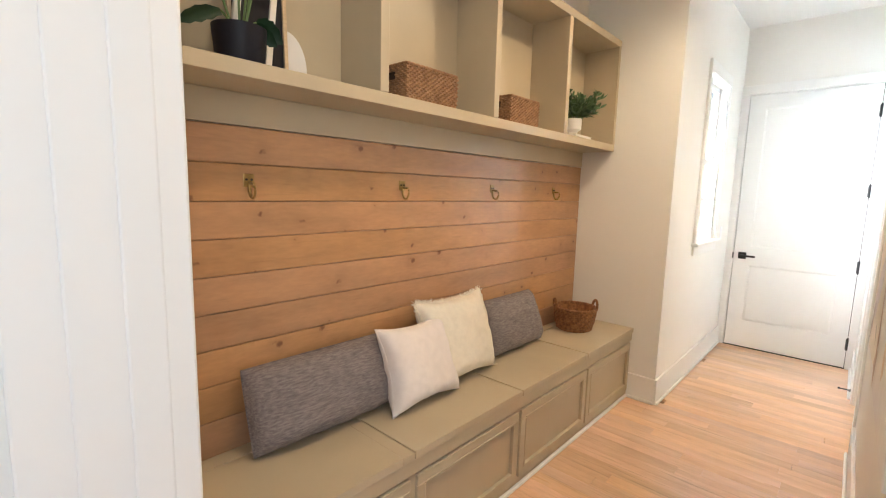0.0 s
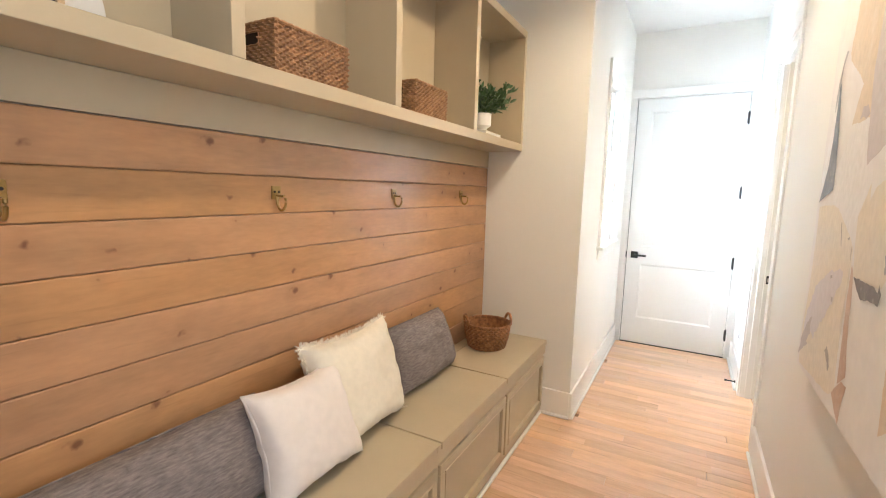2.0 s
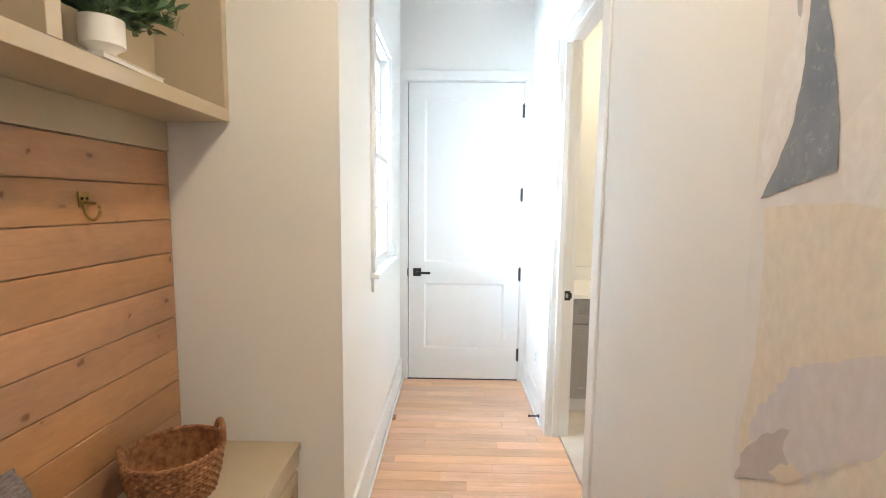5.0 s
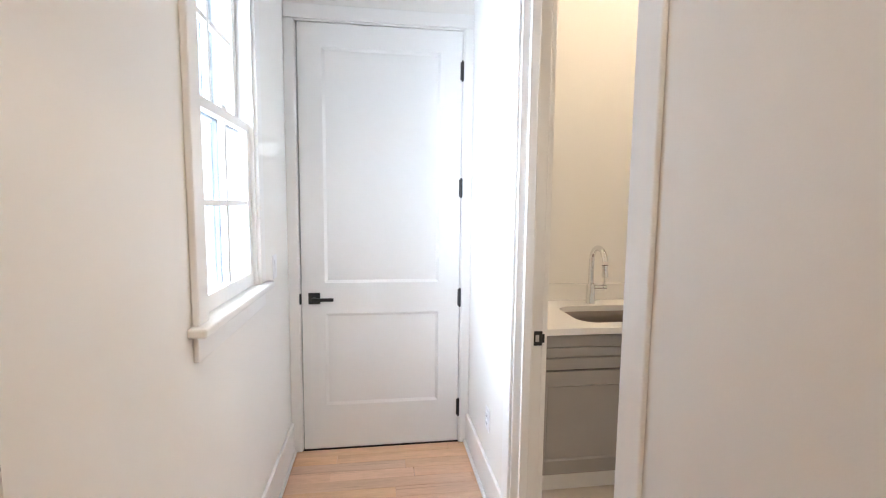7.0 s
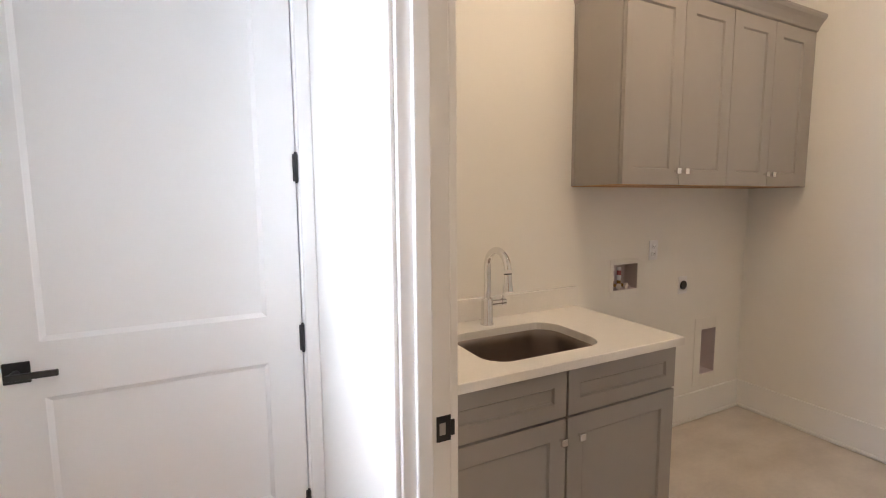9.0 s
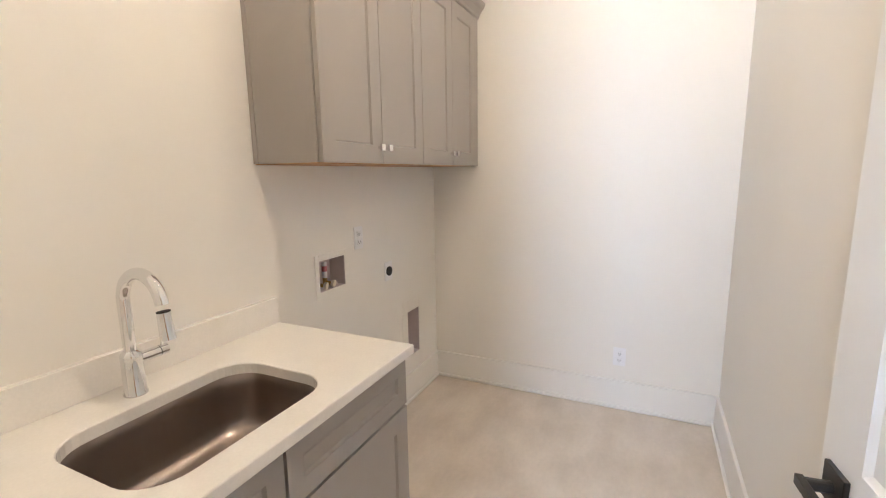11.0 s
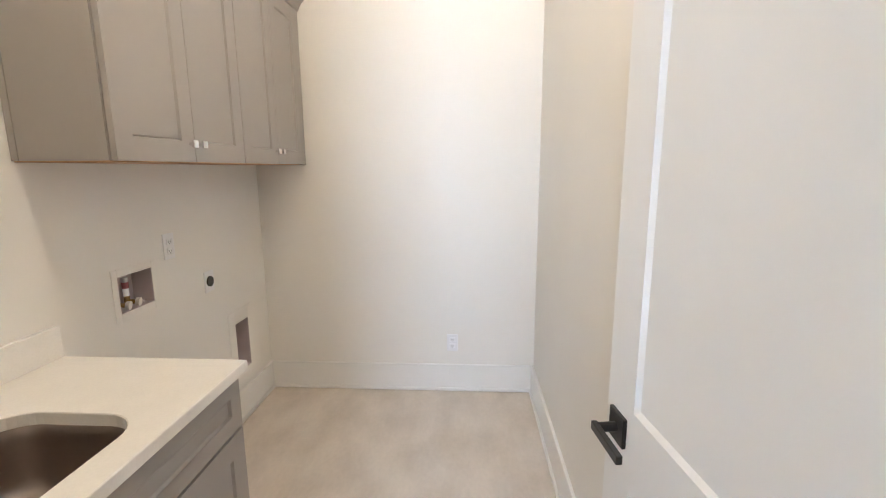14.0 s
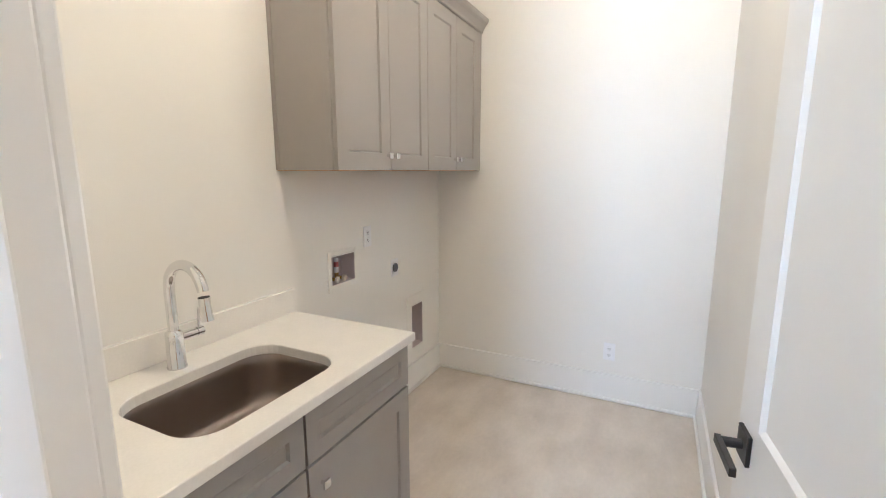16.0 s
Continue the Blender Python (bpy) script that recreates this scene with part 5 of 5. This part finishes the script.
# wall cabinets
UZ0, UZ1, UF = 1.500, 2.395, 5.702
M_PLY = mat("raw_plywood", (0.50, 0.28, 0.13), 0.6, 0.2, 20, stretch=(1, 8, 8))
for x0, x1, mid in ((2.290, 3.049, 2.676), (3.051, 3.772, 3.418)):
    uc = thing("wall_cabinet", "grey painted two-door wall cabinet with chrome knobs", "cabinet", group="laundry wall cabinets")
    part("body", B((x0, x1, UF + 0.021, BACK - 0.001, UZ0 + 0.004, UZ1), bevel=0.001), M_GREY, uc)
    if x0 < 2.5:
        part("end_stile", B((x0 - 0.004, x0, UF + 0.022, UF + 0.050, UZ0 + 0.004, UZ1), (x0 - 0.004, x0, BACK - 0.024, BACK - 0.002, UZ0 + 0.004, UZ1), bevel=0.001), M_GREY, uc)
    part("underside", B((x0 + 0.004, x1 - 0.004, UF + 0.024, BACK - 0.003, UZ0, UZ0 + 0.0035)), M_PLY, uc, "raw plywood underside")
    # Shade of the door gaps is coloured in with a thin dark sheet.
    part("reveal", B((x0 + 0.012, x1 - 0.012, UF + 0.0195, UF + 0.0208, UZ0 + 0.012, UZ1 - 0.01)), M_GAP, uc, "dark sheet painting the shade between doors")
    for a, b, kx in ((x0 + 0.002, mid - 0.002, mid - 0.030), (mid + 0.002, x1 - 0.002, mid + 0.030)):
        bm = bmesh.new()
        shaker(bm, a, b, UZ0 + 0.004, UZ1 - 0.006, UF, 0.072)
        d = part("door", bm, M_GREY, uc)
        knob(d, kx, UF, 1.568)
filler = solid("cabinet_filler", B((3.773, LX1 - 0.001, UF + 0.004, BACK - 0.001, UZ0, UZ1)), M_GREY, "grey filler strip between cabinet and wall", "filler strip")
bm = bmesh.new()
prof = [(0.0, 0.0), (-0.006, 0.004), (-0.010, 0.018), (-0.026, 0.044), (-0.040, 0.058), (-0.046, 0.072), (-0.046, 0.084), (0.0, 0.084)]
rows = []
for dx, dz in prof:
    rows.append([bm.verts.new(p) for p in ((2.290 + dx, BACK - 0.001, UZ1 + dz), (2.290 + dx, UF + dx, UZ1 + dz), (LX1 - 0.001, UF + dx, UZ1 + dz))])
for a, b in zip(rows, rows[1:]):
    bm.faces.new((a[0], a[1], b[1], b[0]))
    bm.faces.new((a[1], a[2], b[2], b[1]))
box(bm, 2.292, LX1 - 0.002, UF + 0.002, BACK - 0.002, UZ1 + 0.0005, UZ1 + 0.083)
solid("crown_moulding", bm, M_GREY, "grey crown moulding along the cabinet tops", "moulding")

# services on the walls
wb = thing("washer_box", "recessed white washing machine valve box with two taps", "valve box")
part("flange", B((2.583, 2.611, BACK - 0.004, BACK, 0.888, 1.098), (2.799, 2.822, BACK - 0.004, BACK, 0.888, 1.098), (2.611, 2.799, BACK - 0.004, BACK, 1.068, 1.098), (2.611, 2.799, BACK - 0.004, BACK, 0.888, 0.922), bevel=0.0015), M_WALL, wb)
part("tray", B((2.606, 2.611, BACK, BACK + 0.09, 0.917, 1.073), (2.799, 2.804, BACK, BACK + 0.09, 0.917, 1.073), (2.611, 2.799, BACK, BACK + 0.09, 0.917, 0.922), (2.611, 2.799, BACK, BACK + 0.09, 1.068, 1.073), (2.606, 2.804, BACK + 0.09, BACK + 0.094, 0.917, 1.073)), M_PINKPL, wb, "pale recessed box")
for x in (2.655, 2.710):
    bm = bmesh.new()
    tube(bm, [(x, BACK + 0.05, 0.922), (x, BACK + 0.05, 0.968)], 0.011, 12)
    tube(bm, [(x, BACK + 0.05, 0.945), (x + 0.012, BACK + 0.012, 0.940)], 0.009, 10)
    v = part("valve", bm, M_BRASS, wb, "brass stop valve", smooth=True)
    bm = bmesh.new()
    tube(bm, [(x, BACK + 0.05, 0.968), (x, BACK + 0.05, 1.045)], 0.012, 12)
    part("arrester", bm, M_WHITEPL, v, "pale pipe sleeve", smooth=True)
    bm = bmesh.new()
    tube(bm, [(x, BACK + 0.05, 1.000), (x, BACK + 0.05, 1.026)], 0.0126, 12)
    part("band", bm, M_BANDRED if x > 2.68 else M_BANDBLUE, v, "coloured band round the sleeve", smooth=True)
    bm = bmesh.new()
    tube(bm, [(x + 0.010, BACK + 0.018, 0.942), (x + 0.014, BACK + 0.004, 0.940)], [0.016, 0.018], 14)
    part("valve_knob", bm, M_CAULK, v, "cream round valve knob", smooth=True)
bm = bmesh.new()
tube(bm, [(2.762, BACK + 0.045, 0.922), (2.762, BACK + 0.045, 0.934)], 0.024, 16)
part("drain_plug", bm, M_PINKPL, wb)

vent = thing("dryer_box", "recessed white dryer vent box low on the wall", "vent box")
part("flange", B((3.345, 3.412, BACK - 0.004, BACK, 0.215, 0.668), (3.560, 3.600, BACK - 0.004, BACK, 0.215, 0.668), (3.412, 3.560, BACK - 0.004, BACK, 0.590, 0.668), (3.412, 3.560, BACK - 0.004, BACK, 0.215, 0.290), bevel=0.0015), M_WALL, vent)
part("tray", B((3.407, 3.412, BACK, BACK + 0.1, 0.285, 0.595), (3.560, 3.565, BACK, BACK + 0.1, 0.285, 0.595), (3.412, 3.560, BACK, BACK + 0.1, 0.285, 0.290), (3.412, 3.560, BACK, BACK + 0.1, 0.590, 0.595), (3.407, 3.565, BACK + 0.1, BACK + 0.104, 0.285, 0.595)), M_PINKPL, vent, "grey recessed box")
bm = bmesh.new()
tube(bm, [(3.486, BACK + 0.085, 0.45), (3.486, BACK + 0.1, 0.45)], 0.052, 24)
part("duct", bm, M_STEEL, vent, "round metal duct end")

rsock = thing("dryer_socket", "round black dryer socket in a white plate", "socket", at=pose(3.203, BACK, 0.904))
part("plate", B((-0.04, 0.04, -0.005, 0.0, -0.055, 0.055), bevel=0.002), M_WHITEPL, rsock)
bm = bmesh.new()
tube(bm, [(0, -0.005, 0), (0, -0.012, 0)], 0.027, 28)
part("face", bm, M_BLACK, rsock, "round black socket face", smooth=True)


def outlet(at, label="white duplex socket on the painted wall"):
    o = thing("wall_socket", label, "socket", at=at, group="wall sockets")
    part("plate", B((-0.036, 0.036, -0.005, 0.0, -0.058, 0.058), bevel=0.002), M_WHITEPL, o)
    for z in (0.021, -0.021):
        f = part("outlet_face", B((-0.017, 0.017, -0.0075, -0.005, z - 0.015, z + 0.015), bevel=0.004), M_WHITEPL, o)
        part("slot", B((-0.008, -0.0055, -0.0082, -0.0076, z - 0.004, z + 0.006), (0.0055, 0.008, -0.0082, -0.0076, z - 0.004, z + 0.005), (-0.002, 0.002, -0.0082, -0.0076, z - 0.011, z - 0.007)), M_GAP, f, "dark slots")
    return o


outlet(pose(2.925, BACK, 1.137))
outlet(pose(LX1, 4.787, 0.335, 0, 0, -90))
outlet(pose(RW, 5.485, 0.39, 0, 0, -90))
sw = thing("light_switch", "white rocker light switch beside the window", "light switch", at=pose(LW, 5.655, 1.15, 0, 0, 90))
part("plate", B((-0.036, 0.036, -0.005, 0.0, -0.058, 0.058), bevel=0.002), M_WHITEPL, sw)
part("rocker", B((-0.016, 0.016, -0.009, -0.005, -0.033, 0.033), bevel=0.002), M_WHITEPL, sw)

stop = thing("door_stop", "black sprung door stop fixed to the baseboard", "door stop", at=pose(RW - 0.016, 5.25, 0.055, 0, 0, 0))
bm = bmesh.new()
tube(bm, [(0, 0, 0), (-0.006, 0, 0)], 0.012, 14)
tube(bm, [(-0.006, 0, 0), (-0.062, 0, 0)], 0.0048, 10)
part("stem", bm, M_BLACK, stop, smooth=True)
bm = bmesh.new()
tube(bm, [(-0.060, 0, 0), (-0.074, 0, 0)], 0.0075, 12)
part("rubber_tip", bm, M_BLACK, stop, "black rubber tip", smooth=True)

# ---------------------------------------------------------------- boards of the hall floor, laid across the hall
floor = thing("floor", "pale reddish oak strip floor with satin finish", "floor", kind="structure")
rnd = random.Random(21)
PW = 0.0826
shared = {}
rows_y = []
y = END - PW
while y > -1.5:
    rows_y.append(y)
    y -= PW
rest = bmesh.new()
for r, y0 in enumerate(rows_y):
    xa = -0.27 if ALC0 < y0 < ALC1 - 0.1 else LW
    xb = RW + 0.02 if y0 > 1.35 else 2.4
    if OP0 - 0.02 < y0 + PW / 2 < OP1 + 0.02:
        xb = 1.06
    x = xa - rnd.uniform(0, 0.8)
    while x < xb:
        ln = rnd.choice((0.45, 0.65, 0.85, 1.05, 1.3))
        a, b = max(x, xa), min(x + ln, xb)
        x += ln
        if b - a < 0.06:
            continue
        if y0 < 0.55:
            box(rest, a + 0.0004, b - 0.0004, y0 + 0.0004, y0 + PW - 0.0004, -0.019, 0.0)
            continue
        key = round(b - a, 2)
        if key not in shared:
            shared[key] = mesh("plank", B((-key / 2 + 0.0004, key / 2 - 0.0004, -PW / 2 + 0.0005, PW / 2 - 0.0005, -0.019, 0.0), bevel=0.0006), M_OAK)
        p = new("plank", shared[key])
        p.parent = floor
        p.matrix_basis = pose((a + b) / 2, y0 + PW / 2, 0)
part("planks", rest, M_OAK, floor)["kind"] = "stuff"
